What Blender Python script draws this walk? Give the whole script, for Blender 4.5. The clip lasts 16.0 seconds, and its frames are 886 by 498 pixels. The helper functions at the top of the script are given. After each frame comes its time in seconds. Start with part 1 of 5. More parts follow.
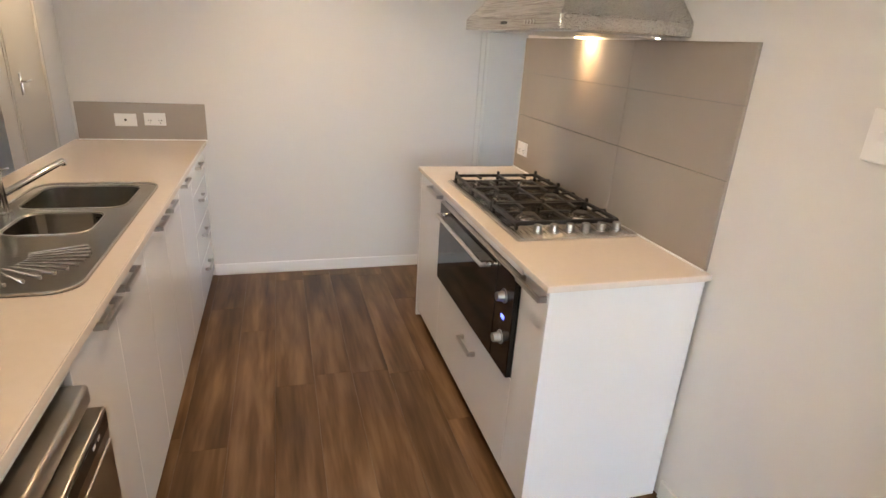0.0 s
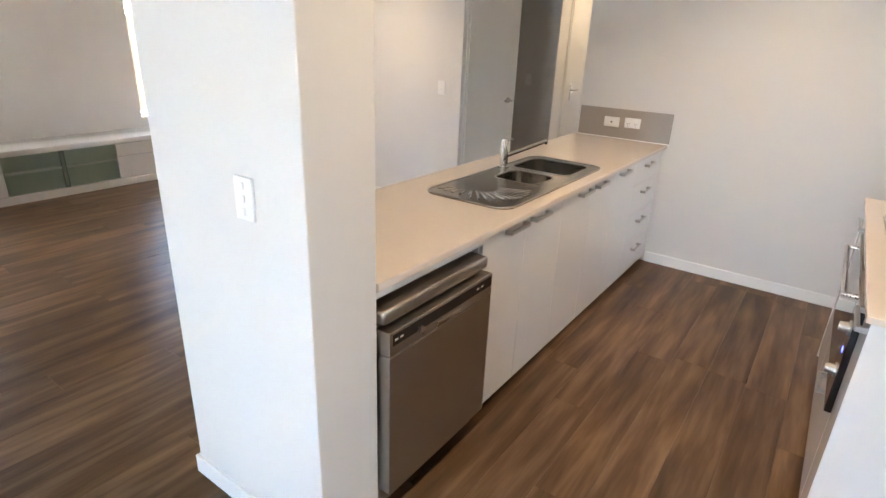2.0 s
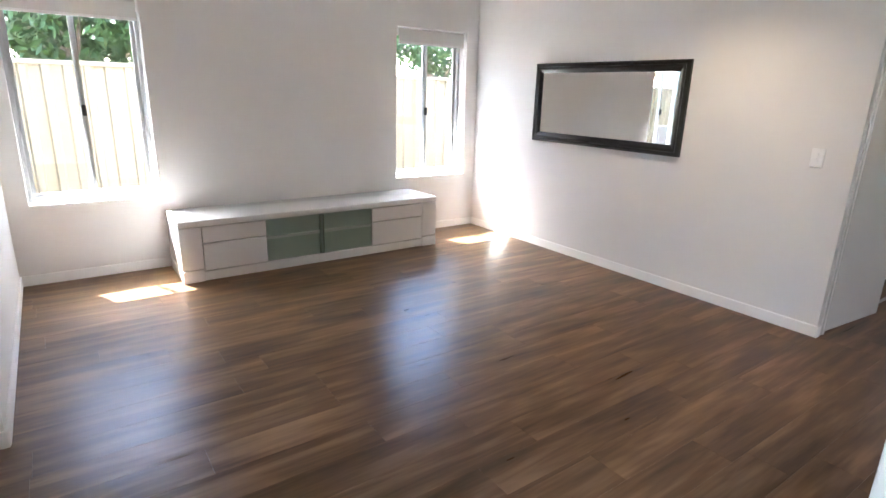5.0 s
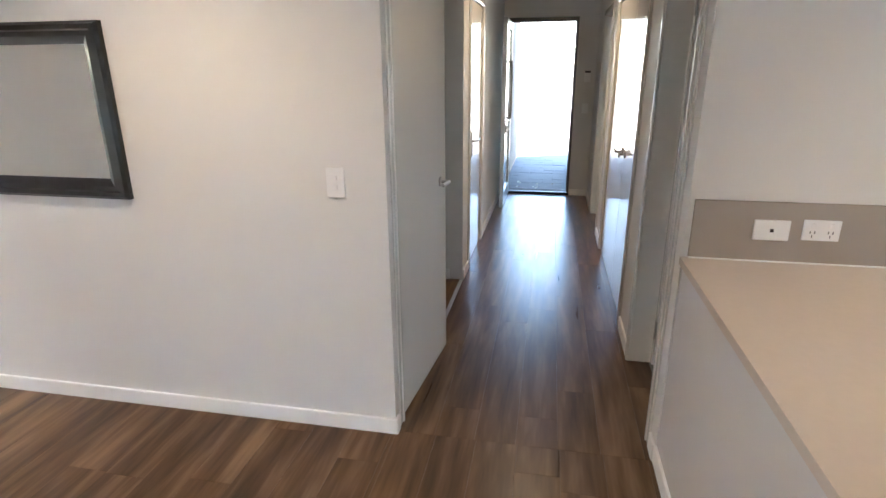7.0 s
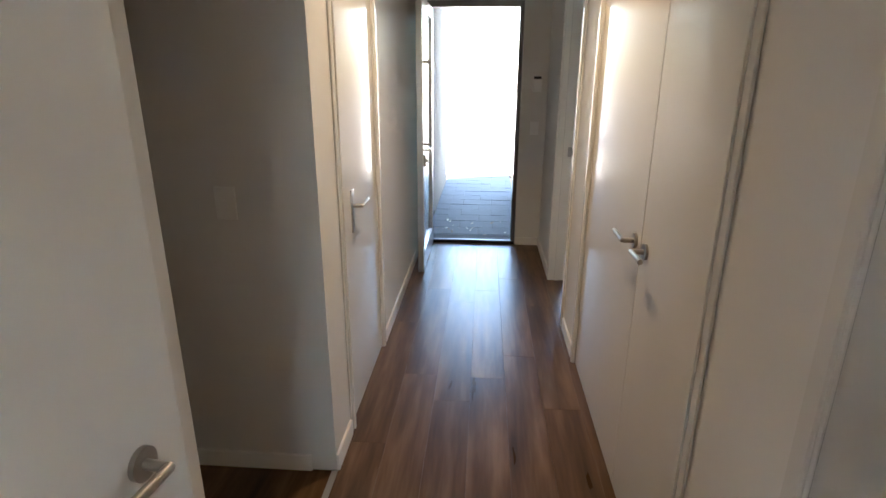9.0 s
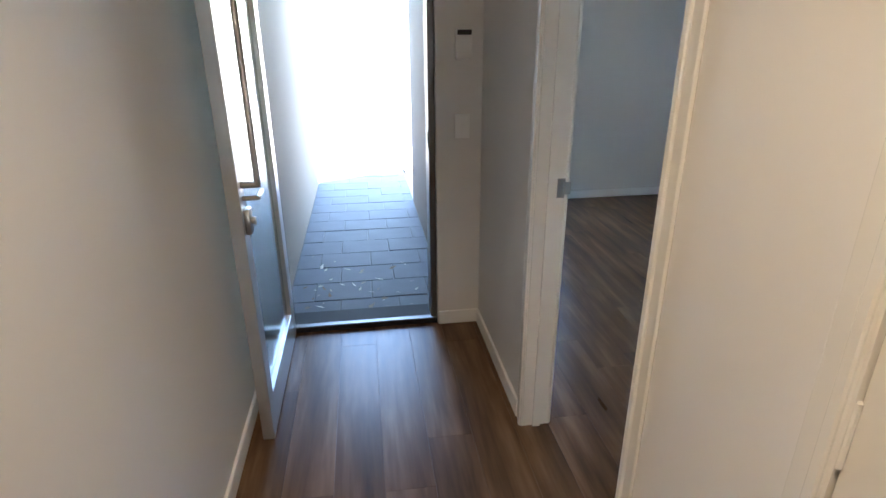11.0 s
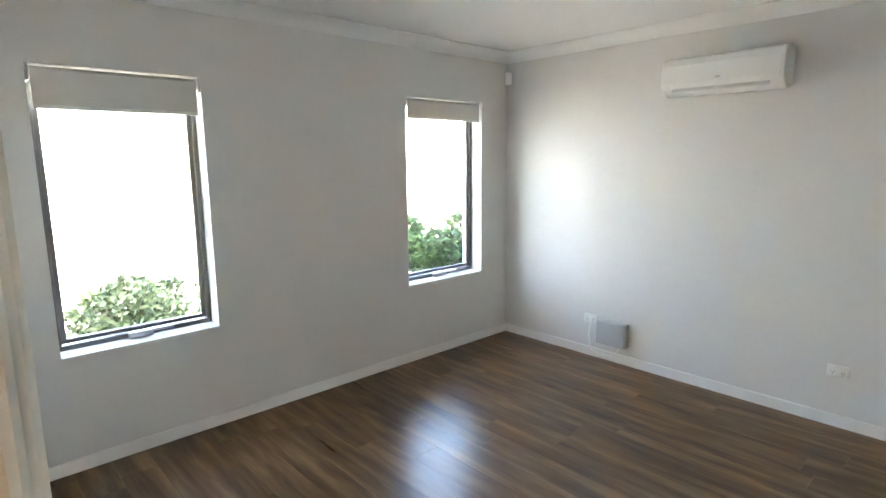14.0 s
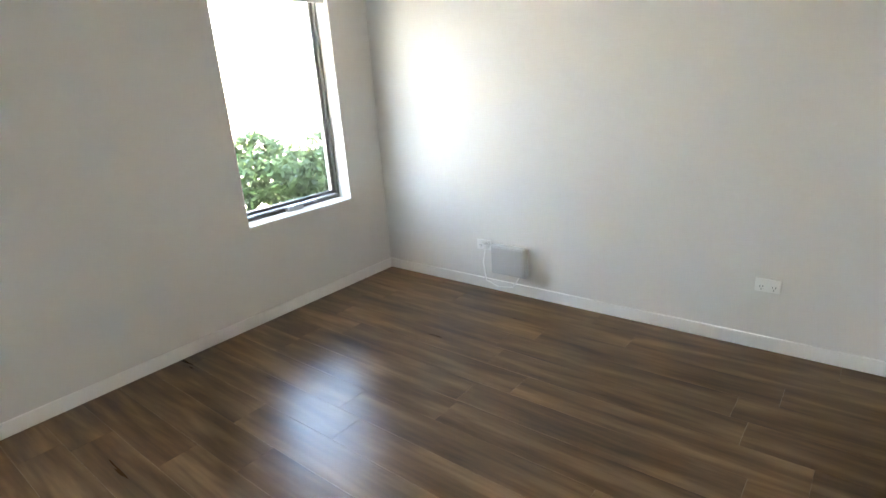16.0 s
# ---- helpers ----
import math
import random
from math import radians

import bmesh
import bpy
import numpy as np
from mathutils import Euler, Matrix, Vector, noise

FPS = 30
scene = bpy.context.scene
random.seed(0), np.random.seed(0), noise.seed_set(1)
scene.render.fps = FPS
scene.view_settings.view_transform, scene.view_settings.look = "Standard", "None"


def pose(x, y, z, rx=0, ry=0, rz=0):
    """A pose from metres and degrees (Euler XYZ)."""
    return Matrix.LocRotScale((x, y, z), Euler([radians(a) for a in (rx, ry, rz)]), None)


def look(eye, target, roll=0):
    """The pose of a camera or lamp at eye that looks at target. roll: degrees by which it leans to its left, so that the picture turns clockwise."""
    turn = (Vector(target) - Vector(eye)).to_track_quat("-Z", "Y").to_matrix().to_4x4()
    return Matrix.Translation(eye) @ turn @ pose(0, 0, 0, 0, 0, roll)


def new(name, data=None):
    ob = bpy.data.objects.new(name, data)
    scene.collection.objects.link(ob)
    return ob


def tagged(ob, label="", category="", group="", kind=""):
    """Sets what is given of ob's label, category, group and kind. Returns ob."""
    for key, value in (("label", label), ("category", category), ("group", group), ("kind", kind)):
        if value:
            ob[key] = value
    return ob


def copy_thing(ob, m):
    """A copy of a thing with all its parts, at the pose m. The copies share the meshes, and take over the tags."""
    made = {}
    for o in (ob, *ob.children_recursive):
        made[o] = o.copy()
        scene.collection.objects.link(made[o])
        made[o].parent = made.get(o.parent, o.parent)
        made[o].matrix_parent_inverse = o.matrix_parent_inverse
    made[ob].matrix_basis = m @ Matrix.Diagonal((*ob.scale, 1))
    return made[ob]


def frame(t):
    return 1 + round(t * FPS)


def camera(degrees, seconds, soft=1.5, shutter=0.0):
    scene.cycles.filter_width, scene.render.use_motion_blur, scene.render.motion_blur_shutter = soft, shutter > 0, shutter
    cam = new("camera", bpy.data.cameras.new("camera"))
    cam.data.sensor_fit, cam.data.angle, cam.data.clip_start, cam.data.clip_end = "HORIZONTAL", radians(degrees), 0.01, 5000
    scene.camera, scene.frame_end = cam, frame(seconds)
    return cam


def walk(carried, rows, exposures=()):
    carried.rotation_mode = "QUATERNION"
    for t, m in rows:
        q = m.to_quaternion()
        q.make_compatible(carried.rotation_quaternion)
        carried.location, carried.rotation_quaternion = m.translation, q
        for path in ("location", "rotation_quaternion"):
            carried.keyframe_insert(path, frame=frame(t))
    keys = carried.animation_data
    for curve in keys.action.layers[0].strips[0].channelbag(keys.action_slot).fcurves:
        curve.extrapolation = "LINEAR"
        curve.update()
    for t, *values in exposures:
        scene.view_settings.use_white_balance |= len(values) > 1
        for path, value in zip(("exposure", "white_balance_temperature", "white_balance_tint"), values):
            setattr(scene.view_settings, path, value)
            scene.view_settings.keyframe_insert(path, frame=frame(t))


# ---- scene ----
cam = camera(78.11, 16.0)
PATH = [
    (0, (0.014, 0.091, 1.538), (0.568, 1.880, 0.835), 3.5),
    (0.5, (0.224, 0.154, 1.512), (0.096, 1.978, 0.703), 3.7),
    (1, (0.345, 0.032, 1.537), (-0.171, 1.743, 0.639), 3.0),
    (1.5, (0.456, -0.136, 1.527), (-0.290, 1.518, 0.686), 1.2),
    (2, (0.548, -0.407, 1.580), (-0.521, 1.117, 0.848), 2.3),
    (2.5, (0.460, -0.673, 1.587), (-0.953, 0.565, 0.901), 3.7),
    (3, (0.208, -0.605, 1.567), (-1.472, 0.228, 0.870), 3.5),
    (5.3, (-1.302, 0.049, 1.466), (-2.779, 1.299, 0.957), 0.1),
    (5.5, (-1.482, 0.266, 1.504), (-2.812, 1.668, 0.989), -0.8),
    (6, (-1.533, 0.670, 1.536), (-2.446, 2.353, 0.957), -1.3),
    (6.5, (-1.557, 1.200, 1.535), (-2.152, 3.014, 0.938), -0.8),
    (7, (-1.612, 1.719, 1.557), (-1.975, 3.582, 0.928), -0.4),
    (7.5, (-1.593, 2.224, 1.568), (-1.826, 4.116, 0.961), -0.2),
    (8, (-1.596, 2.676, 1.570), (-1.782, 4.581, 0.989), -0.1),
    (10.5, (-1.740, 5.636, 1.531), (-1.654, 7.499, 0.808), 0.1),
    (11, (-1.693, 6.110, 1.500), (-1.429, 7.951, 0.765), -0.4),
    (11.5, (-1.620, 6.537, 1.521), (-1.095, 8.319, 0.782), -1.6),
    (12, (-1.538, 6.940, 1.551), (-0.695, 8.599, 0.818), -3.6),
    (12.5, (-1.378, 7.174, 1.622), (-0.282, 8.701, 0.939), -2.9),
    (13, (-1.209, 7.391, 1.635), (0.068, 8.839, 1.116), -2.4),
    (13.5, (-1.085, 7.535, 1.659), (0.270, 8.954, 1.270), -1.1),
    (14, (-1.019, 7.615, 1.675), (0.321, 9.063, 1.347), -0.5),
    (14.5, (-0.912, 7.638, 1.652), (0.251, 9.223, 1.283), -0.9),
    (15, (-0.848, 7.718, 1.635), (0.141, 9.387, 1.150), -1.8),
    (15.5, (-0.608, 7.764, 1.589), (0.476, 9.348, 1.030), -2.7),
    (16, (-0.060, 7.938, 1.505), (1.401, 9.155, 0.885), -4.1),
]
EXPOSURES = [(0.0, 4.9, 7000, 12), (0.5, 5.15, 6450, 10), (1.0, 5.15, 6050, 10), (1.5, 4.88, 6150, 10), (2.0, 5.03, 6400, 10), (2.5, 4.85, 6200, 10), (3.0, 4.5, 6250, 10), (4.5, 4.75, 6000, 10), (5.5, 4.92, 5950, 10), (6.0, 4.68, 5950, 10),
             (6.5, 4.72, 6100, 10), (7.0, 4.88, 6150, 10), (8.0, 4.9, 6600, 10), (10.3, 4.95, 6200, 10), (11.0, 5.3, 6150, 10), (11.5, 5.5, 6500, 10), (12.0, 5.85, 6800, 10), (12.5, 5.9, 7300, 10), (13.0, 6.15, 7900, 10), (13.5, 6.15, 7500, 10), (14.3, 5.76, 7600, 10), (15.5, 5.74, 7900, 10), (16.0, 6.05, 8000, 10)]
walk(cam, [(t, look(eye, target, roll)) for t, eye, target, roll in PATH], EXPOSURES)

# ---- light ----
world = bpy.data.worlds.new("sky")
scene.world = world
world.use_nodes = True
SUN_DIR = Vector((0.77, 0.33, -1.0)).normalized()
SUN_EL = math.asin(-SUN_DIR.z)
SUN_AZ = math.atan2(-SUN_DIR.x, -SUN_DIR.y)
wn = world.node_tree.nodes
sky = wn.new("ShaderNodeTexSky")
sky.sky_type, sky.sun_disc, sky.sun_elevation, sky.sun_rotation = "NISHITA", False, SUN_EL, SUN_AZ
wn["Background"].inputs["Strength"].default_value = 0.15
world.node_tree.links.new(sky.outputs[0], wn["Background"].inputs["Color"])
sun_data = bpy.data.lights.new("sun", "SUN")
sun_data.energy, sun_data.angle, sun_data.color = 3.7, radians(0.5), (1.0, 0.95, 0.88)
sun = new("sun", sun_data)
sun.matrix_world = look((0, 0, 20), Vector((0, 0, 20)) + SUN_DIR)


# ---- materials ----
def mat_nodes(name):
    m = bpy.data.materials.new(name)
    m.use_nodes = True
    t = m.node_tree
    return m, t, t.nodes["Principled BSDF"]


def put(t, kind, **values):
    n = t.nodes.new("ShaderNode" + kind)
    for key, v in values.items():
        n.inputs[key].default_value = v
    return n


def surface(name, colour, rough=0.5, metal=0.0, var=0.06, scale=3.0, bump=0.05, fine=60.0, coat=0.0, spec=0.5):
    """A painted or solid surface with broad mottling, fine grain and slight relief."""
    m, t, p = mat_nodes(name)
    co = put(t, "TexCoord")
    broad = put(t, "TexNoise", Scale=scale, Detail=3.0)
    grain = put(t, "TexNoise", Scale=fine, Detail=4.0)
    for n in (broad, grain):
        t.links.new(co.outputs["Object"], n.inputs["Vector"])
    mix = put(t, "Mix")
    mix.data_type = "RGBA"
    lo = [max(0.0, c * (1 - var)) for c in colour]
    hi = [min(1.0, c * (1 + var * 0.6)) for c in colour]
    mix.inputs["A"].default_value, mix.inputs["B"].default_value = (*lo, 1), (*hi, 1)
    t.links.new(broad.outputs["Fac"], mix.inputs["Factor"])
    t.links.new(mix.outputs["Result"], p.inputs["Base Color"])
    p.inputs["Metallic"].default_value = metal
    p.inputs["Specular IOR Level"].default_value = spec
    p.inputs["Coat Weight"].default_value = coat
    p.inputs["Coat Roughness"].default_value = 0.06
    ramp = put(t, "MapRange")
    ramp.inputs["To Min"].default_value, ramp.inputs["To Max"].default_value = rough * 0.88, min(1.0, rough * 1.12)
    t.links.new(grain.outputs["Fac"], ramp.inputs["Value"])
    t.links.new(ramp.outputs["Result"], p.inputs["Roughness"])
    if bump:
        b = put(t, "Bump", Strength=bump, Distance=0.002)
        t.links.new(grain.outputs["Fac"], b.inputs["Height"])
        t.links.new(b.outputs["Normal"], p.inputs["Normal"])
    return m


def wood_planks(name):
    """Vinyl plank with long streaky grain; each plank takes its own tone."""
    m, t, p = mat_nodes(name)
    co, info = put(t, "TexCoord"), put(t, "ObjectInfo")
    shift = put(t, "VectorMath")
    shift.operation = "MULTIPLY_ADD"
    shift.inputs[1].default_value = (1, 1, 1)
    comb = put(t, "CombineXYZ")
    mul = put(t, "Math")
    mul.operation, mul.inputs[1].default_value = "MULTIPLY", 37.0
    t.links.new(info.outputs["Random"], mul.inputs[0])
    t.links.new(mul.outputs[0], comb.inputs["X"])
    t.links.new(mul.outputs[0], comb.inputs["Y"])
    t.links.new(co.outputs["Object"], shift.inputs[0])
    t.links.new(comb.outputs[0], shift.inputs[2])
    mp = put(t, "Mapping")
    mp.inputs["Scale"].default_value = (12, 1.2, 1)
    t.links.new(shift.outputs[0], mp.inputs["Vector"])
    mp2 = put(t, "Mapping")
    mp2.inputs["Scale"].default_value = (60, 5.0, 1)
    t.links.new(shift.outputs[0], mp2.inputs["Vector"])
    streak = put(t, "TexNoise", Scale=1.0, Detail=3.0, Roughness=0.55, Distortion=0.25)
    fine = put(t, "TexNoise", Scale=1.0, Detail=3.0)
    t.links.new(mp.outputs[0], streak.inputs["Vector"])
    t.links.new(mp2.outputs[0], fine.inputs["Vector"])
    ramp = put(t, "ValToRGB")
    e = ramp.color_ramp.elements
    e[0].position, e[0].color = 0.29, (0.056, 0.034, 0.021, 1)
    e[1].position, e[1].color = 0.72, (0.232, 0.156, 0.102, 1)
    k = e.new(0.5)
    k.color = (0.130, 0.081, 0.050, 1)
    add = put(t, "Math")
    add.operation, add.inputs[1].default_value = "MULTIPLY_ADD", 0.2
    t.links.new(fine.outputs["Fac"], add.inputs[0])
    sub = put(t, "Math")
    sub.operation, sub.inputs[1].default_value = "ADD", -0.10
    t.links.new(streak.outputs["Fac"], sub.inputs[0])
    mp3 = put(t, "Mapping")
    mp3.inputs["Scale"].default_value = (6, 1.2, 1)
    t.links.new(shift.outputs[0], mp3.inputs["Vector"])
    broad = put(t, "TexNoise", Scale=1.0, Detail=2.0)
    t.links.new(mp3.outputs[0], broad.inputs["Vector"])
    cloud = put(t, "Math")
    cloud.operation, cloud.inputs[1].default_value = "MULTIPLY_ADD", 0.4
    lower = put(t, "Math")
    lower.operation, lower.inputs[1].default_value = "ADD", -0.20
    t.links.new(broad.outputs["Fac"], cloud.inputs[0])
    t.links.new(sub.outputs[0], lower.inputs[0])
    t.links.new(lower.outputs[0], cloud.inputs[2])
    t.links.new(cloud.outputs[0], add.inputs[2])
    t.links.new(add.outputs[0], ramp.inputs["Fac"])
    hue = put(t, "HueSaturation")
    val = put(t, "MapRange")
    val.inputs["To Min"].default_value, val.inputs["To Max"].default_value = 0.88, 1.12
    t.links.new(info.outputs["Random"], val.inputs["Value"])
    t.links.new(val.outputs[0], hue.inputs["Value"])
    hue.inputs["Saturation"].default_value = 1.2
    p.inputs["Specular IOR Level"].default_value = 0.28
    t.links.new(ramp.outputs["Color"], hue.inputs["Color"])
    t.links.new(hue.outputs["Color"], p.inputs["Base Color"])
    r = put(t, "MapRange")
    r.inputs["To Min"].default_value, r.inputs["To Max"].default_value = 0.24, 0.36
    t.links.new(streak.outputs["Fac"], r.inputs["Value"])
    t.links.new(r.outputs[0], p.inputs["Roughness"])
    b = put(t, "Bump", Strength=0.12, Distance=0.001)
    t.links.new(fine.outputs["Fac"], b.inputs["Height"])
    t.links.new(b.outputs["Normal"], p.inputs["Normal"])
    return m


def brushed(name, colour, rough, axis):
    """Brushed metal with fine lines along one axis."""
    m, t, p = mat_nodes(name)
    co, mp = put(t, "TexCoord"), put(t, "Mapping")
    s = [260, 260, 260]
    s[axis] = 4
    mp.inputs["Scale"].default_value = s
    t.links.new(co.outputs["Object"], mp.inputs["Vector"])
    n = put(t, "TexNoise", Scale=1.0, Detail=2.0)
    t.links.new(mp.outputs[0], n.inputs["Vector"])
    r = put(t, "MapRange")
    r.inputs["To Min"].default_value, r.inputs["To Max"].default_value = rough * 0.8, rough * 1.25
    t.links.new(n.outputs["Fac"], r.inputs["Value"])
    t.links.new(r.outputs[0], p.inputs["Roughness"])
    p.inputs["Base Color"].default_value = (*colour, 1)
    p.inputs["Metallic"].default_value = 1.0
    return m


def glass_mat(name, tint=(1, 1, 1), rough=0.0):
    m, t, p = mat_nodes(name)
    p.inputs["Base Color"].default_value = (*tint, 1)
    p.inputs["Transmission Weight"].default_value = 1.0
    p.inputs["Roughness"].default_value = rough
    p.inputs["IOR"].default_value = 1.45
    return m


def glow(name, colour, strength):
    m, t, p = mat_nodes(name)
    p.inputs["Emission Color"].default_value = (*colour, 1)
    p.inputs["Emission Strength"].default_value = strength
    p.inputs["Base Color"].default_value = (0.8, 0.8, 0.8, 1)
    return m


def leaf_mat(name, dark, light):
    m, t, p = mat_nodes(name)
    g = put(t, "NewGeometry")
    ramp = put(t, "ValToRGB")
    ramp.color_ramp.elements[0].color, ramp.color_ramp.elements[1].color = (*dark, 1), (*light, 1)
    t.links.new(g.outputs["Random Per Island"], ramp.inputs["Fac"])
    t.links.new(ramp.outputs["Color"], p.inputs["Base Color"])
    p.inputs["Roughness"].default_value = 0.65
    p.inputs["Specular IOR Level"].default_value = 0.2
    p.inputs["Subsurface Weight"].default_value = 0.0
    return m


M_WALL = surface("wall_paint", (0.775, 0.76, 0.735), 0.62, var=0.03, scale=0.9, bump=0.07, fine=140)
M_CEIL = surface("ceiling_paint", (0.87, 0.865, 0.85), 0.75, var=0.02, scale=0.7, bump=0.04)
M_TRIM = surface("gloss_trim", (0.80, 0.785, 0.745), 0.16, var=0.03, scale=2.0, bump=0.02, fine=30)
M_SILLPAINT = surface("sill_paint", (0.82, 0.81, 0.79), 0.75, var=0.03, scale=2.0, bump=0.03, fine=60, spec=0.15)
M_SKIRT = surface("skirting_paint", (0.91, 0.90, 0.88), 0.4, var=0.03, scale=2.0, bump=0.02, fine=30)
# darker than the rim steel, so the bowls' shade sits in the colour
M_BASIN = brushed("basin_steel_shaded", (0.36, 0.34, 0.31), 0.2, 1)
M_DOOR = surface("gloss_door", (0.79, 0.77, 0.73), 0.13, var=0.03, scale=1.2, bump=0.03, fine=14)
M_CAB = surface("cabinet_gloss", (0.80, 0.79, 0.775), 0.14, var=0.02, scale=1.5, bump=0.01, fine=20)
M_BENCH = surface("bench_stone", (0.76, 0.675, 0.595), 0.08, var=0.04, scale=40, bump=0.01, fine=220)
M_SPLASH = surface("splash_tile", (0.40, 0.355, 0.31), 0.13, var=0.05, scale=2.0, bump=0.02, fine=30)
M_GROUT = surface("grout", (0.33, 0.30, 0.27), 0.8)
M_WOOD = wood_planks("plank_wood")
M_SUB = surface("underlay", (0.03, 0.02, 0.015), 0.8)
M_STEEL = brushed("brushed_steel", (0.56, 0.53, 0.49), 0.27, 1)
M_STEEL_X = brushed("brushed_steel_x", (0.58, 0.55, 0.51), 0.24, 0)
M_DARKSTEEL = brushed("dishwasher_steel", (0.40, 0.365, 0.325), 0.34, 1)
M_NICKEL = surface("satin_nickel", (0.45, 0.43, 0.40), 0.3, metal=1.0, var=0.05)
M_CHROME = surface("chrome", (0.78, 0.78, 0.78), 0.07, metal=1.0, var=0.02, bump=0)
M_BLACK = surface("black_paint", (0.010, 0.0095, 0.0095), 0.3, var=0.1, bump=0.004)
M_KNOB = surface("satin_knob", (0.34, 0.33, 0.32), 0.42, metal=1.0, var=0.05, bump=0)
M_ENAMEL = surface("hob_enamel", (0.03, 0.029, 0.028), 0.22, var=0.2, bump=0)
M_IRON = surface("cast_iron", (0.018, 0.017, 0.017), 0.5, var=0.2, bump=0.15)
M_OVENGLASS = surface("oven_glass", (0.008, 0.008, 0.009), 0.04, var=0.1, bump=0)
M_ALU = surface("grey_aluminium", (0.17, 0.165, 0.165), 0.42, metal=0.6, var=0.06)
M_ALU_L = surface("silver_aluminium", (0.55, 0.56, 0.57), 0.35, metal=0.85, var=0.05)
M_PLASTIC = surface("white_plastic", (0.89, 0.885, 0.87), 0.3, var=0.02, bump=0)
M_GREYPL = surface("grey_box", (0.56, 0.57, 0.57), 0.42, var=0.03)
M_DARKPL = surface("dark_plastic", (0.02, 0.02, 0.022), 0.3, var=0.1)
M_BLIND = surface("blind_fabric", (0.76, 0.74, 0.70), 0.85, var=0.04, bump=0.15, fine=400)
M_TVWHITE = surface("tv_unit_lacquer", (0.83, 0.83, 0.83), 0.1, var=0.02, bump=0.0)
M_TVBACK = surface("tv_unit_back", (0.55, 0.62, 0.58), 0.5, var=0.1, scale=5, bump=0.0)
M_TVGLASS = surface("tv_unit_rail", (0.20, 0.25, 0.23), 0.3, var=0.2, scale=5, bump=0.0)
M_MIRROR = surface("mirror_silver", (0.92, 0.93, 0.92), 0.0, metal=1.0, var=0.0, bump=0)
M_GLASS = glass_mat("window_glass")
M_FROST = glass_mat("frosted_glass", (0.86, 0.94, 0.90), 0.12)
M_DOORGLASS = glass_mat("door_glass", (0.80, 0.92, 0.88), 0.12)
# render set well below cream, putting the soffit's shade into the colour
M_RENDER = surface("porch_render_shaded", (0.14, 0.115, 0.093), 0.85, var=0.06, scale=2, bump=0.4, fine=180)
M_PAVER = surface("grey_paver", (0.075, 0.079, 0.088), 0.75, var=0.3, scale=5, bump=0.5, fine=90)
M_SAND = surface("joint_sand", (0.10, 0.095, 0.09), 0.95, var=0.2, scale=20, bump=0.4)
M_FENCE = surface("cream_steel_fence", (0.30, 0.245, 0.155), 0.55, var=0.06, scale=1.0, bump=0.03)
M_LEAF = leaf_mat("leaf", (0.016, 0.036, 0.009), (0.055, 0.095, 0.022))
M_LEAF2 = leaf_mat("hedge_leaf", (0.035, 0.06, 0.018), (0.26, 0.30, 0.16))
M_BARK = surface("bark", (0.14, 0.10, 0.07), 0.9, var=0.3, scale=8, bump=0.8)
M_EARTH = surface("ground_earth", (0.30, 0.25, 0.19), 0.95, var=0.25, scale=1.5, bump=0.5)
M_PATH = surface("side_path_concrete", (0.22, 0.20, 0.175), 0.85, var=0.12, scale=1.5, bump=0.3)
M_CONC = surface("pale_concrete", (0.30, 0.272, 0.234), 0.85, var=0.1, scale=1.2, bump=0.3)
M_CHAIR = surface("chair_weave", (0.24, 0.225, 0.215), 0.8, var=0.12, scale=10, bump=0.5, fine=300)
M_TABLE = surface("table_top", (0.22, 0.20, 0.19), 0.5, var=0.1, scale=5)
M_SILL = surface("door_sill", (0.03, 0.03, 0.032), 0.75, var=0.2, bump=0.1, spec=0.15)
M_PATIO = surface("patio_tile", (0.056, 0.056, 0.060), 0.6, var=0.3, scale=2.5, bump=0.2)
M_TIMBER = surface("pergola_timber", (0.45, 0.26, 0.12), 0.6, var=0.2, scale=6, bump=0.3)
M_ROOF = surface("roof_sheet", (0.55, 0.50, 0.44), 0.6, var=0.1)
M_DRY = leaf_mat("dry_leaf", (0.10, 0.05, 0.02), (0.55, 0.50, 0.42))
M_LAMP = glow("downlight_glow", (1.0, 0.72, 0.42), 4.0)
M_LED = glow("blue_display", (0.05, 0.1, 1.0), 0.15)


# ---- building helpers ----
def box(bm, x0, x1, y0, y1, z0, z1, bevel=0.0, seg=2):
    r = bmesh.ops.create_cube(bm, size=1.0, matrix=Matrix.LocRotScale(
        ((x0 + x1) / 2, (y0 + y1) / 2, (z0 + z1) / 2), None, (abs(x1 - x0), abs(y1 - y0), abs(z1 - z0))))
    if bevel:
        es = {e for v in r["verts"] for e in v.link_edges}
        bmesh.ops.bevel(bm, geom=list(es), offset=bevel, segments=seg, affect="EDGES", profile=0.5)
    return bm


def cyl(bm, p0, p1, r0, r1=None, seg=16):
    p0, p1 = Vector(p0), Vector(p1)
    d = p1 - p0
    m = Matrix.Translation((p0 + p1) / 2) @ d.to_track_quat("Z", "Y").to_matrix().to_4x4()
    bmesh.ops.create_cone(bm, cap_ends=True, segments=seg, radius1=r0, radius2=r0 if r1 is None else r1, depth=d.length, matrix=m)
    return bm


def tube(bm, pts, r, seg=10):
    for a, b in zip(pts, pts[1:]):
        cyl(bm, a, b, r, seg=seg)
    for q in pts[1:-1]:
        bmesh.ops.create_uvsphere(bm, u_segments=seg, v_segments=6, radius=r, matrix=Matrix.Translation(q))
    return bm


def B():
    return bmesh.new()


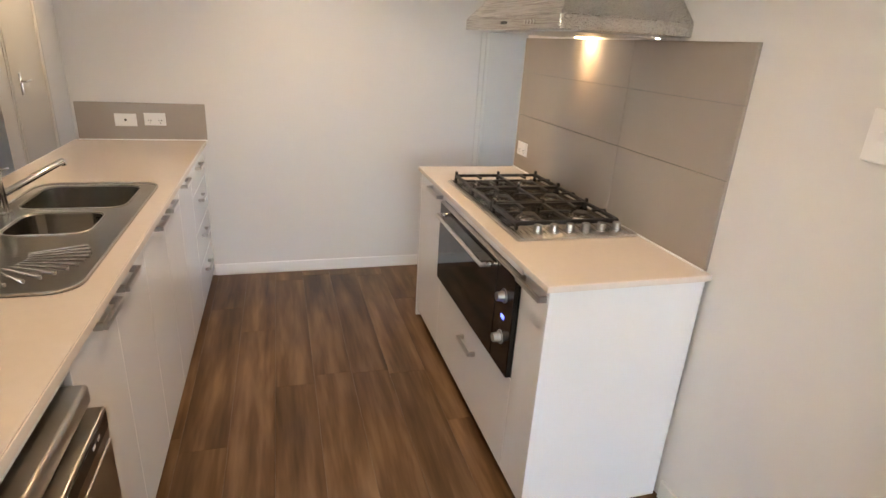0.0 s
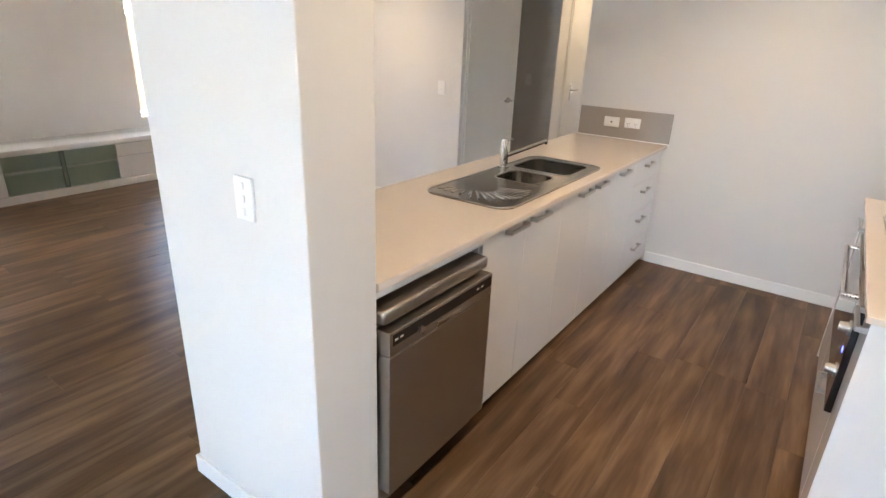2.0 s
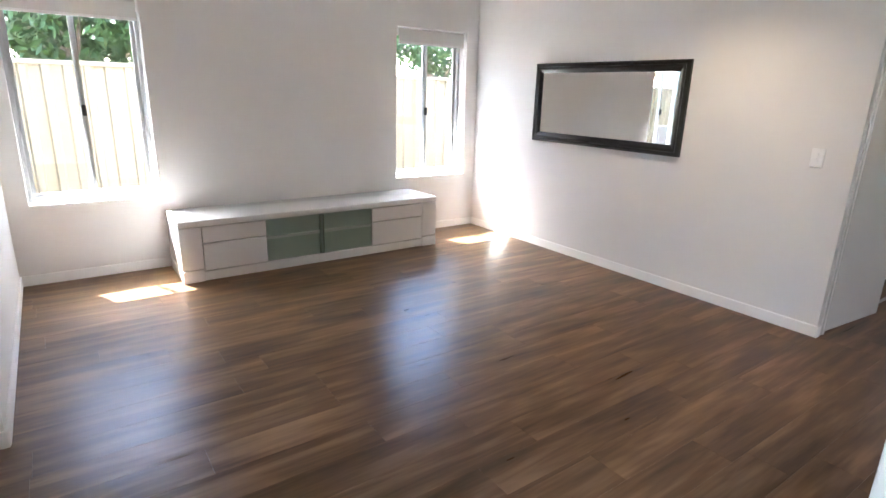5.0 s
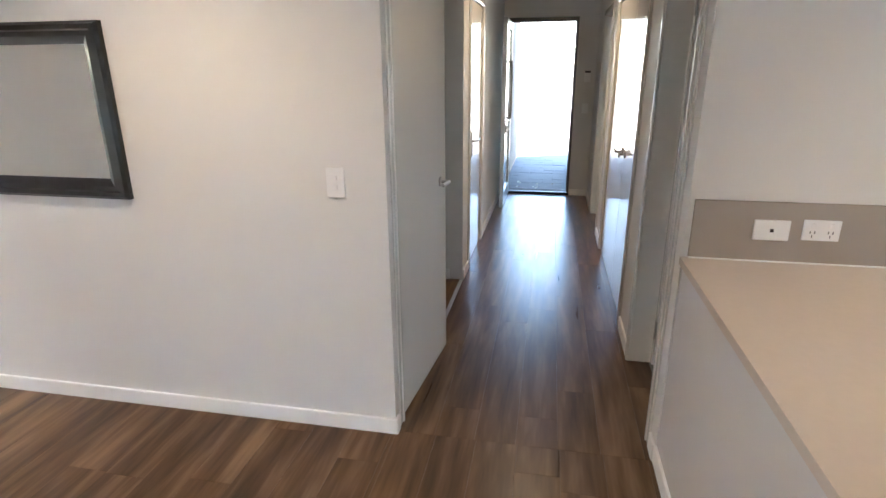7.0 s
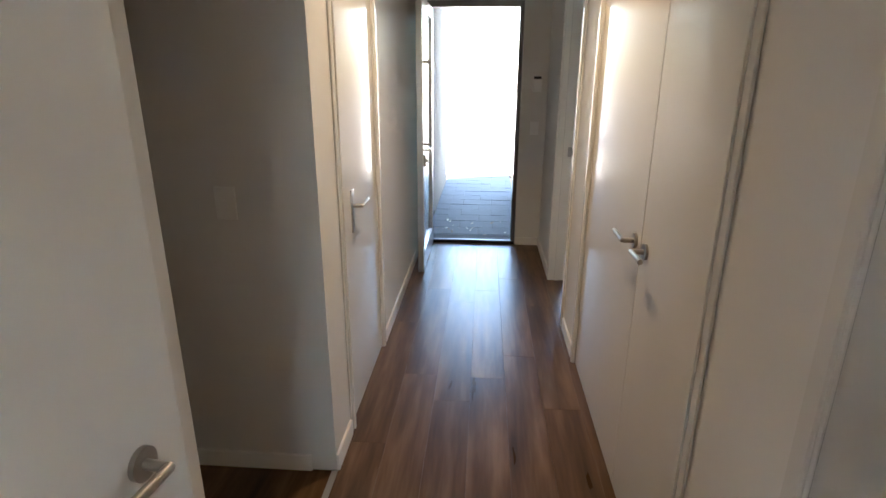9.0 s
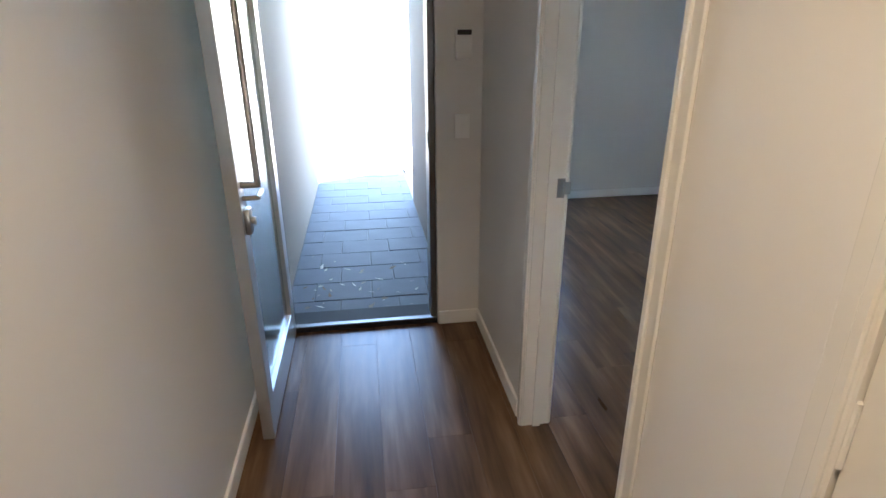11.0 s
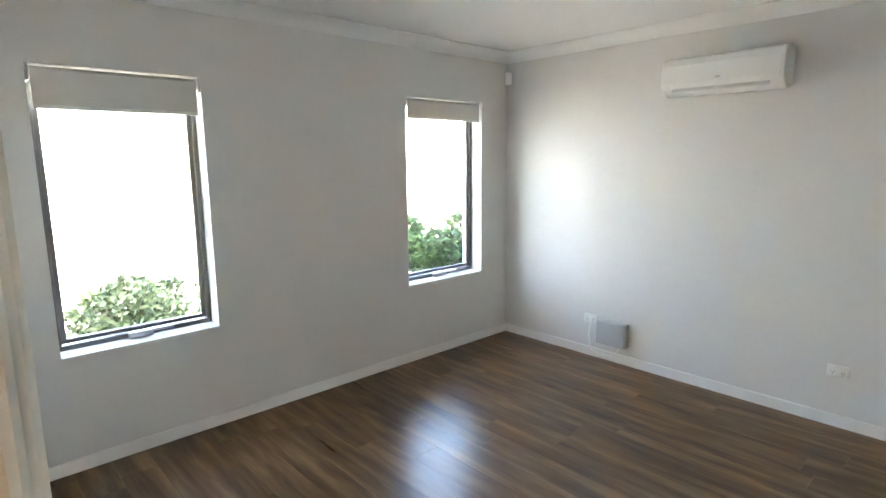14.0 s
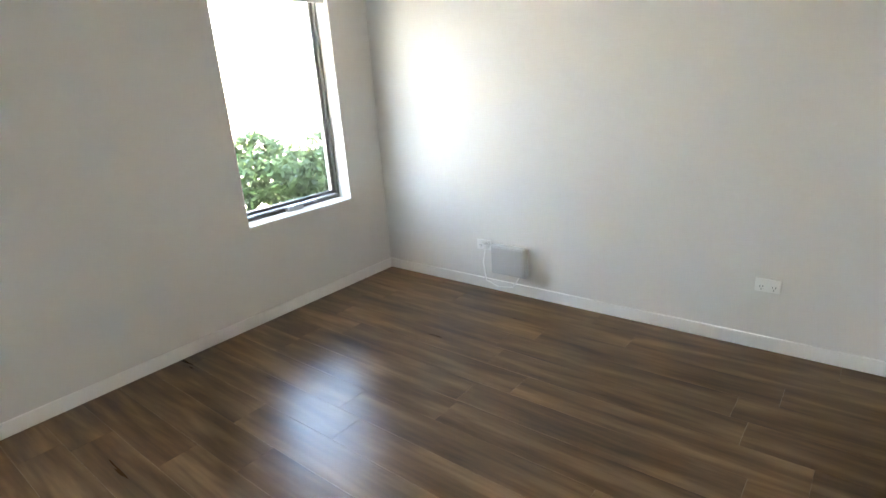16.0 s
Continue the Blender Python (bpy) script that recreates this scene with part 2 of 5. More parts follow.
def finish(name, bm, mat, smooth=None):
    me = bpy.data.meshes.new(name)
    bmesh.ops.recalc_face_normals(bm, faces=bm.faces)
    bm.to_mesh(me)
    bm.free()
    me.materials.append(mat)
    if smooth:
        me.shade_smooth()
        me.set_sharp_from_angle(angle=radians(smooth))
    return new(name, me)


def part(name, bm, mat, parent=None, label="", smooth=None):
    ob = finish(name, bm, mat, smooth)
    if parent is not None:
        ob.parent = parent
        ob.matrix_parent_inverse = parent.matrix_world.inverted()
    if label:
        tagged(ob, label)
    return ob


def thing(name, at, label, category, group="", kind=""):
    ob = new(name)
    ob.empty_display_size = 0.1
    ob.location = at
    ob.matrix_world = Matrix.Translation(at)
    return tagged(ob, label, category, group, kind)


def structure(name, bm, mat, label, category, smooth=None):
    return tagged(finish(name, bm, mat, smooth), label, category, "", "structure")


def wall_boxes(bm, along, p0, p1, a0, a1, z0, z1, holes=()):
    """A wall slab along x or y, from a0 to a1, between the planes p0 and p1, with rectangular openings."""
    def put_box(u0, u1, w0, w1):
        if u1 - u0 > 1e-4 and w1 - w0 > 1e-4:
            if along == "x":
                box(bm, u0, u1, p0, p1, w0, w1)
            else:
                box(bm, p0, p1, u0, u1, w0, w1)
    u = a0
    for h0, h1, w0, w1 in sorted(holes):
        put_box(u, h0, z0, z1)
        put_box(h0, h1, z0, w0)
        put_box(h0, h1, w1, z1)
        u = h1
    put_box(u, a1, z0, z1)
    bmesh.ops.remove_doubles(bm, verts=bm.verts, dist=1e-5)
    return bm


# ---- setting: walls, floors, ceilings ----
CEIL = 2.60
XW, YM, XHL, XHR = -5.84, 3.712, -2.22, -1.118      # living west wall, mirror wall, hall left and right
YE, XE = 3.728, 1.315                                # kitchen end wall, stove wall
YS, XN = -0.585, -1.741                             # living south wall, dining nib
YD = 8.76                                         # front door wall
XB0, XB1, YB0, YB1 = -1.015, 2.94, 6.2, 10.998      # bedroom


def wall(name, along, p0, p1, a0, a1, label, holes=(), z1=CEIL, z0=-0.05, mat=None):
    return structure(name, wall_boxes(B(), along, p0, p1, a0, a1, z0, z1, holes), mat or M_WALL, label, "wall")


WIN_A, WIN_B = (-0.354, 0.501), (2.701, 3.559)
Z_SILL, Z_HEAD = 0.575, 2.06
wall("wall_west", "y", XW - 0.24, XW, -0.9, YM + 0.1, "white painted living room wall with two windows",
     [(*WIN_A, Z_SILL, Z_HEAD), (*WIN_B, Z_SILL, Z_HEAD)])
wall("wall_mirror", "x", YM, YM + 0.09, XW - 0.24, XHL, "white painted wall that carries the framed mirror")
wall("wall_hall_left", "y", XHL - 0.09, XHL, YM + 0.09, YD + 0.24, "white painted hall wall with doors",
     [(3.80, 4.58, -0.06, 2.06), (4.70, 5.62, -0.06, 2.12), (5.90, 6.70, -0.06, 2.06)])
wall("wall_kitchen_end", "x", YE, YE + 0.10, XHR, 3.2, "white painted kitchen end wall", [(1.35, 2.15, -0.06, 2.06)])
wall("wall_hall_right", "y", XHR, XHR + 0.11, YE + 0.10, YD + 0.24, "white painted hall wall with doors",
     [(3.86, 4.58, -0.06, 2.06), (5.02, 6.60, -0.06, 2.06), (7.05, 7.88, -0.06, 2.06)])
wall("wall_stove", "y", XE, XE + 0.11, 0.62, 2.98, "white painted wall behind the cooktop")
wall("wall_stove_near", "y", 1.215, XE + 0.11, -3.4, 0.62, "white painted wall of the dining space")
wall("wall_nook", "y", 3.1, 3.3, 2.98, YE, "plain white wall of the side passage", [(3.1, 3.6, 0.9, 2.1)])
wall("wall_nook_south", "x", 2.85, 2.98, XE + 0.11, 3.2, "plain white wall of the side passage")
wall("wall_living_south", "x", YS - 0.22, YS, -3.6, XN, "white painted living room wall")
wall("wall_living_south_step", "x", YS - 0.22, YS + 0.10, XW, -3.6, "white painted wall stepping into the living room")
wall("wall_dining", "y", XN - 0.22, XN, -3.5, YS - 0.22, "white painted dining wall with a wide window", [(-3.0, -0.79, 0.40, 2.06)])
wall("wall_dining_south", "x", -3.5, -3.4, XN - 0.22, XE + 0.11, "white wall with a wide sliding door behind the dining space", [(-1.45, 1.05, -0.06, 2.12)])
wall("wall_front", "x", YD, YD + 0.24, XHL, XHR, "white painted entry wall around the front door",
     [(-2.195, -1.343, -0.06, 2.12)])
wall("wall_bedroom_front", "x", YB1, YB1 + 0.24, XB0, XB1, "white painted bedroom wall with two windows",
     [(-0.635, 0.193, 0.632, 2.152), (1.731, 2.589, 0.632, 2.152)])
wall("wall_bedroom_east", "y", XB1, XB1 + 0.2, YB0 - 0.1, YB1 + 0.24, "white painted bedroom wall")
wall("wall_bedroom_west", "y", XHR, XB0, YD + 0.24, YB1 + 0.24, "white painted bedroom wall beside the porch")
wall("wall_bedroom_south", "x", YB0 - 0.1, YB0, XB0, XB1, "plain white bedroom wall")
wall("wall_linen", "y", -3.6, -3.5, YM + 0.09, 5.8, "plain white wall of the side room")
wall("wall_linen_far", "x", 5.62, 5.72, -3.5, XHL - 0.09, "white painted wall of the side room")
wall("wall_wet_room", "y", 3.1, 3.3, YE, YB0 - 0.1, "plain white outer wall of the wet room with an added window", [(4.0, 4.5, 1.1, 2.1)])
wall("wall_closet", "x", 4.75, 4.85, XHR + 0.11, 3.1, "plain white wall between wet room and hall cupboard")

structure("ceiling", wall_boxes(B(), "x", -3.5, 11.3, XW - 0.3, 3.3, CEIL, CEIL + 0.12), M_CEIL, "flat white plaster ceiling", "ceiling")


def cornice(name, pts):
    """Cove cornice along a run of wall, given as points with the room on the left-hand side."""
    bm = B()
    prof = [(0.0, -0.085), (0.006, -0.085), (0.012, -0.07), (0.025, -0.045), (0.045, -0.025), (0.07, -0.012), (0.085, -0.006), (0.085, 0.0), (0.0, 0.0)]
    for (ax, ay), (bx, by) in zip(pts, pts[1:]):
        d = Vector((bx - ax, by - ay, 0)).normalized()
        n = Vector((-d.y, d.x, 0))
        rings = []
        for px, py in ((ax, ay), (bx, by)):
            rings.append([bm.verts.new(Vector((px, py, CEIL)) + n * u + Vector((0, 0, v))) for u, v in prof])
        k = len(prof)
        for i in range(k):
            bm.faces.new((rings[0][i], rings[0][(i + 1) % k], rings[1][(i + 1) % k], rings[1][i]))
        bm.faces.new(rings[0]), bm.faces.new(rings[1][::-1])
    return structure(name, bm, M_CEIL, "white coved plaster cornice", "cornice", 40)


cornice("cornice_living", [(XHL, YM), (XW, YM), (XW, YS + 0.1)])
cornice("cornice_bedroom", [(XB1, YB0), (XB1, YB1), (XB0, YB1), (XB0, YB0), (XB1, YB0)])
cornice("cornice_kitchen", [(XE, 0.62), (XE, 2.98)])


def skirting(name, runs, h=0.078, d=0.013):
    """Skirting boards; each run is x0, y0, x1, y1 of the wall line and the room's side."""
    s = tagged(new(name), "white gloss skirting board", "skirting", "", "structure")
    for x0, y0, x1, y1, sx, sy in runs:
        if x0 == x1:
            bm = box(B(), x0, x0 + sx * d, min(y0, y1), max(y0, y1), 0, h, 0.003, 1)
        else:
            bm = box(B(), min(x0, x1), max(x0, x1), y0, y0 + sy * d, 0, h, 0.003, 1)
        part("board", bm, M_SKIRT, s)
    return s


skirting("baseboard_living", [(XW, YM, XHL + 0.012, YM, 0, -1), (XW, YS + .1, XW, YM, 1, 0), (XW, YS + .1, -3.6, YS + .1, 0, 1), (-3.6, YS, XN, YS, 0, 1),
                              (XN, -3.4, XN, YS + 0.012, 1, 0), (-3.6, YS, -3.6, YS + .11, 1, 0)])
skirting("baseboard_kitchen", [(-0.44, YE, 1.30, YE, 0, -1), (XE, 0.62, XE, 1.372, -1, 0), (1.215, -3.4, 1.215, 0.632, -1, 0), (XHR, YE - 0.003, XHR, 3.815, -1, 0)])
skirting("baseboard_hall", [(XHL, YM - 0.01, XHL, 3.745, 1, 0), (XHL, 4.62, XHL, 4.70, 1, 0), (XHL, 5.62, XHL, 5.86, 1, 0), (XHL, 6.74, XHL, YD, 1, 0),
                            (XHR, 4.62, XHR, 4.98, -1, 0), (XHR, 6.64, XHR, 7.01, -1, 0), (XHR, 7.92, XHR, YD, -1, 0), (-1.34, YD, XHR, YD, 0, -1), (-3.5, 5.62, XHL - .1, 5.62, 0, -1)])
skirting("baseboard_bedroom", [(XB0, YB1, XB1, YB1, 0, -1), (XB1, YB0, XB1, YB1, -1, 0), (XB0, 7.92, XB0, YB1, 1, 0), (XB0, YB0, XB0, 7.01, 1, 0), (XB0, YB0, XB1, YB0, 0, 1)])


# ---- windows and doors ----
def roller_blind(at, along, width, drop, inward, group):
    """A roller blind in the head of a window opening: roll, fabric, bottom rail, end brackets and chain."""
    x, y, z = at
    t = thing("roller_blind", at, "off-white fabric roller blind rolled up in the window head", "blind", group)
    def seg(bm, u0, u1, w0, w1, z0, z1, bev=0.0):
        if along == "y":
            a, b = sorted((x + inward * w0, x + inward * w1))
            box(bm, a, b, y + u0, y + u1, z0, z1, bev)
        else:
            a, b = sorted((y + inward * w0, y + inward * w1))
            box(bm, x + u0, x + u1, a, b, z0, z1, bev)
    h = width / 2
    bm = B()
    p = (lambda u, w, zz: (x + inward * w, y + u, zz)) if along == "y" else (lambda u, w, zz: (x + u, y + inward * w, zz))
    cyl(bm, p(-h + 0.02, -0.045, z - 0.04), p(h - 0.02, -0.045, z - 0.04), 0.032, seg=20)
    part("roll", bm, M_BLIND, t, smooth=40)
    bm = B()
    seg(bm, -h + 0.022, h - 0.022, -0.013, -0.015, z - drop, z - 0.03)
    part("fabric", bm, M_BLIND, t)
    bm = B()
    seg(bm, -h + 0.022, h - 0.022, -0.008, -0.02, z - drop - 0.018, z - drop + 0.004, 0.003)
    part("bottom_rail", bm, M_PLASTIC, t)
    for s in (-1, 1):
        bm = B()
        seg(bm, s * (h - 0.008) - 0.006, s * (h - 0.008) + 0.006, -0.005, -0.085, z - 0.085, z - 0.002, 0.002)
        part("bracket", bm, M_PLASTIC, t)
    bm = B()
    tube(bm, [p(h - 0.012, -0.02, z - 0.05), p(h - 0.012, -0.02, z - 0.95)], 0.0035, 6)
    part("chain", bm, M_PLASTIC, t)
    return t


def window(name, along, face, outward, a0, a1, z0, z1, style, fmat, label):
    """A window set 0.13 m back in its opening. style: sliding (two sashes) or awning (one sash with a winder)."""
    w = tagged(new(name), label, "window", "", "structure")
    def bx(bm, u0, u1, d0, d1, w0, w1, bev=0.0):
        p0, p1 = sorted((face + outward * d0, face + outward * d1))
        if along == "y":
            box(bm, p0, p1, u0, u1, w0, w1, bev)
        else:
            box(bm, u0, u1, p0, p1, w0, w1, bev)
    bm = B()
    bx(bm, a0 + 0.002, a1 - 0.002, -0.012, 0.125, z0 + 0.001, z0 + 0.02, 0.003)
    part("window_sill", bm, M_SILLPAINT, w)
    fr = 0.028
    for nm, u0, u1, w0, w1 in (("frame_bottom", a0, a1, z0 + 0.02, z0 + 0.02 + fr), ("frame_top", a0, a1, z1 - fr, z1),
                               ("frame_side", a0, a0 + fr, z0 + 0.02 + fr, z1 - fr), ("frame_side", a1 - fr, a1, z0 + 0.02 + fr, z1 - fr)):
        bm = B()
        bx(bm, u0 + 0.001, u1 - 0.001, 0.12, 0.20, w0, w1 - 0.0005, 0.003)
        part(nm, bm, fmat, w)
    mid = (a0 + a1) / 2
    sashes = [(a0 + fr, mid + 0.018, 0.135), (mid - 0.018, a1 - fr, 0.165)] if style == "sliding" else [(a0 + fr, a1 - fr, 0.14)]
    for u0, u1, d in sashes:
        sash = None
        s = 0.024
        bm = B()
        for q in ((u0, u1, z0 + 0.055, z0 + 0.055 + s), (u0, u1, z1 - fr - s, z1 - fr), (u0, u0 + s, z0 + 0.055 + s, z1 - fr - s), (u1 - s, u1, z0 + 0.055 + s, z1 - fr - s)):
            bx(bm, q[0], q[1], d, d + 0.026, q[2], q[3])
        sash = part("sash", bm, fmat, w)
        bm = B()
        bx(bm, u0 + s, u1 - s, d + 0.010, d + 0.015, z0 + 0.055 + s, z1 - fr - s)
        g = part("pane", bm, M_GLASS, sash)
        g.visible_shadow = False
    if style == "sliding":
        bm = B()
        bx(bm, mid - 0.012, mid + 0.016, 0.108, 0.135, (z0 + z1) / 2 - 0.10, (z0 + z1) / 2 - 0.02, 0.004)
        part("latch", bm, M_DARKPL, w)
    else:
        bm = B()
        bx(bm, mid - 0.07, mid + 0.06, 0.075, 0.125, z0 + 0.022, z0 + 0.062, 0.01)
        part("winder_body", bm, M_ALU_L, w)
        bm = B()
        bx(bm, mid - 0.03, mid + 0.17, 0.058, 0.08, z0 + 0.05, z0 + 0.068, 0.007)
        part("winder_handle", bm, M_ALU_L, w)
    return w


window("window_1", "y", XW, -1, *WIN_A, Z_SILL, Z_HEAD, "sliding", M_ALU_L, "sliding silver-framed living room window")
window("window_2", "y", XW, -1, *WIN_B, Z_SILL, Z_HEAD, "sliding", M_ALU_L, "sliding silver-framed living room window")
window("window_3", "x", YB1, 1, -0.635, 0.193, 0.632, 2.152, "awning", M_ALU, "grey aluminium awning window with a winder")
window("window_4", "x", YB1, 1, 1.731, 2.589, 0.632, 2.152, "awning", M_ALU, "grey aluminium awning window with a winder")
# windows 6 and 7 are unseen, added to bring daylight onto doors 3 and 6
window("window_6", "y", 3.1, 1, 4.0, 4.5, 1.1, 2.1, "awning", M_ALU, "unseen high window added to light the wet room")
window("window_7", "y", 3.1, 1, 3.1, 3.6, 0.9, 2.1, "awning", M_ALU, "unseen narrow window added to light the side passage")
roller_blind((XW, sum(WIN_A) / 2, Z_HEAD), "y", 0.86, 0.14, 1, "living room blinds")
roller_blind((XW, sum(WIN_B) / 2, Z_HEAD), "y", 0.83, 0.14, 1, "living room blinds")
roller_blind((-0.221, YB1, 2.152), "x", 0.828, 0.20, -1, "bedroom blinds")
roller_blind((2.16, YB1, 2.152), "x", 0.858, 0.15, -1, "bedroom blinds")

# the wide dining window: low fixed pane, mid rail, upper sliding panes
w5 = tagged(new("window_5"), "wide aluminium dining window with a mid rail", "window", "", "structure")
for nm, y0, y1, z0, z1 in (("frame_bottom", -3.0, -0.79, 0.40, 0.45), ("frame_top", -3.0, -0.79, 2.02, 2.06), ("frame_side", -0.83, -0.79, 0.45, 2.02),
                           ("frame_side", -3.0, -2.96, 0.45, 2.02), ("mid_rail", -2.96, -0.83, 0.89, 0.965), ("mullion", -2.02, -1.97, 0.45, 0.89), ("mullion", -2.02, -1.97, 0.965, 2.02)):
    part(nm, box(B(), XN - 0.17, XN - 0.11, y0, y1, z0, z1, 0.004), M_ALU_L, w5)
for y0, y1, z0, z1 in ((-2.96, -2.02, 0.45, 0.89), (-1.97, -0.83, 0.45, 0.89), (-2.96, -2.02, 0.965, 2.02), (-1.97, -0.83, 0.965, 2.02)):
    g = part("pane", box(B(), XN - 0.145, XN - 0.139, y0, y1, z0, z1), M_GLASS, w5)
    g.visible_shadow = False
part("window_sill", box(B(), XN - 0.108, XN + 0.02, -3.0, -0.792, 0.402, 0.425, 0.004), M_TRIM, w5)


def casing(bm, along, face, side, a0, a1, top, w=0.055, d=0.016):
    """Architrave round an opening, on one face of a wall."""
    def bx(u0, u1, z0, z1):
        for k0, k1, dd in ((0.0, 1.0, d * 0.6), (0.12, 0.45, d)):
            if u1 - u0 > z1 - z0:
                q = (u0, u1, z0 + (z1 - z0) * k0, z0 + (z1 - z0) * k1)
            elif u0 < (a0 + a1) / 2:
                q = (u1 - (u1 - u0) * k1, u1 - (u1 - u0) * k0, z0, z1)
            else:
                q = (u0 + (u1 - u0) * k0, u0 + (u1 - u0) * k1, z0, z1)
            p0, p1 = sorted((face, face + side * dd))
            if along == "y":
                box(bm, p0, p1, q[0], q[1], q[2], q[3], 0.003, 1)
            else:
                box(bm, q[0], q[1], p0, p1, q[2], q[3], 0.003, 1)
    bx(a0 - w, a0 + 0.004, 0, top)
    bx(a1 - 0.004, a1 + w, 0, top)
    bx(a0 - w, a1 + w, top, top + w)
    return bm


def jamb(bm, along, p0, p1, a0, a1, top, t=0.018):
    for u0, u1, z0, z1 in ((a0, a0 + t, 0, top), (a1 - t, a1, 0, top), (a0 + t, a1 - t, top - t, top)):
        if along == "y":
            box(bm, p0 - 0.001, p1 + 0.001, u0, u1, z0, z1)
        else:
            box(bm, u0, u1, p0 - 0.001, p1 + 0.001, z0, z1)
    return bm


def doorway(name, along, p0, p1, a0, a1, top, label):
    f = tagged(new(name), label, "door frame", "", "structure")
    part("jamb", jamb(B(), along, p0, p1, a0, a1, top), M_TRIM, f)
    part("architrave", casing(B(), along, p1, 1, a0 + 0.018, a1 - 0.018, top - 0.018), M_TRIM, f)
    part("architrave", casing(B(), along, p0, -1, a0 + 0.018, a1 - 0.018, top - 0.018), M_TRIM, f)
    return f


def lever(parent, x, y, z, nx, along, plate):
    """Lever handle on a door face: nx is the side that it stands out to, along the way the lever points (in y)."""
    bm = B()
    if plate:
        box(bm, min(x, x + nx * 0.008), max(x, x + nx * 0.008), y - 0.022, y + 0.022, z - 0.12, z + 0.07, 0.003)
    else:
        cyl(bm, (x, y, z), (x + nx * 0.009, y, z), 0.027, seg=24)
    rose = part("rose", bm, M_NICKEL, parent, "satin nickel handle plate", smooth=30)
    bm = B()
    tube(bm, [(x + nx * 0.006, y, z), (x + nx * 0.048, y, z), (x + nx * 0.05, y + along * 0.115, z + 0.004)], 0.009, 12)
    part("lever", bm, M_NICKEL, rose, smooth=40)


def flat_door(name, x0, x1, y0, y1, top, label, faces, knob_y, point, plate, angle=0.0, pivot=None):
    """A flush painted door leaf in a wall along y; the handle stands out of the faces given."""
    d = tagged(new(name), label, "door", "", "structure")
    part("leaf", box(B(), x0, x1, y0, y1, 0.008, top, 0.002, 1), M_DOOR, d)
    for fx, nx in faces:
        lever(d, fx, knob_y, 1.0, nx, point, plate)
    if not faces:
        return d
    hy = y1 if abs(knob_y - y0) < abs(knob_y - y1) else y0
    for hz in (0.22, 1.03, 1.82):
        fx, nx = faces[0]
        part("hinge", cyl(B(), (fx + nx * 0.004, hy, hz - 0.05), (fx + nx * 0.004, hy, hz + 0.05), 0.006, seg=10), M_TRIM, d)
    if angle:
        px, py = pivot
        d.matrix_world = Matrix.Translation((px, py, 0)) @ Matrix.Rotation(radians(angle), 4, "Z") @ Matrix.Translation((-px, -py, 0))
    return d


doorway("door_frame_1", "y", XHL - 0.09, XHL, 3.80, 4.58, 2.06, "white gloss door frame at the hall's start")
flat_door("door_1", XHL - 0.035, XHL + 0.0, 3.82, 4.56, 2.035, "off-white flush hall door standing slightly ajar", [(XHL, 1), (XHL - 0.035, -1)], 4.46, -1, False, -5.5, (XHL, 3.82))
doorway("door_frame_2", "y", XHL - 0.09, XHL, 5.90, 6.70, 2.06, "white gloss door frame in the hall")
flat_door("door_2", XHL - 0.04, XHL - 0.005, 5.92, 6.68, 2.035, "off-white gloss hall door, closed", [(XHL - 0.005, 1)], 6.11, 1, True)
doorway("door_frame_3", "y", XHR, XHR + 0.11, 3.86, 4.58, 2.06, "white gloss door frame beside the kitchen wall")
d3 = tagged(new("door_3"), "pale grey-white flush door standing open into the wet room", "door", "", "structure")
part("leaf", box(B(), XHR + 0.115, XHR + 0.795, 4.522, 4.557, 0.008, 2.035, 0.002, 1), M_DOOR, d3)
for hz in (0.22, 1.82):
    part("hinge", cyl(B(), (XHR + 0.112, 4.516, hz - 0.05), (XHR + 0.112, 4.516, hz + 0.05), 0.006, seg=10), M_NICKEL, d3)
doorway("door_frame_4", "y", XHR, XHR + 0.11, 5.02, 6.60, 2.06, "wide white gloss frame of the hall cupboard")
flat_door("door_4", XHR + 0.005, XHR + 0.04, 5.622, 6.58, 2.035, "off-white gloss hall cupboard door, closed, lever beside its twin", [(XHR + 0.005, -1)], 5.685, 1, False)
flat_door("door_9", XHR + 0.005, XHR + 0.04, 5.04, 5.618, 2.035, "off-white gloss hall cupboard door, closed, lever beside its twin", [(XHR + 0.005, -1)], 5.555, -1, False)
bed_frame = doorway("door_frame_5", "y", XHR, XB0, 7.05, 7.88, 2.06, "white gloss bedroom door frame without its leaf in view")
part("door_stop", box(B(), XHR + 0.04, XHR + 0.07, 7.852, 7.862, 0, 2.03), M_TRIM, bed_frame)
sp = part("strike_plate", box(B(), XHR + 0.075, XHR + 0.103, 7.8605, 7.863, 0.965, 1.035, 0.0008, 1), M_NICKEL, bed_frame, "satin nickel strike plate")
part("strike_lip", box(B(), XHR + 0.098, XHR + 0.122, 7.854, 7.8635, 0.978, 1.022, 0.003), M_NICKEL, sp)
doorway("door_frame_6", "x", YE, YE + 0.10, 1.35, 2.15, 2.06, "white gloss door frame in the side passage")
d6 = tagged(new("door_6"), "pale blue-grey flush door beyond the kitchen", "door", "", "structure")
part("leaf", box(B(), 1.37, 2.13, YE + 0.03, YE + 0.065, 0.008, 2.035, 0.002, 1), M_DOOR, d6)

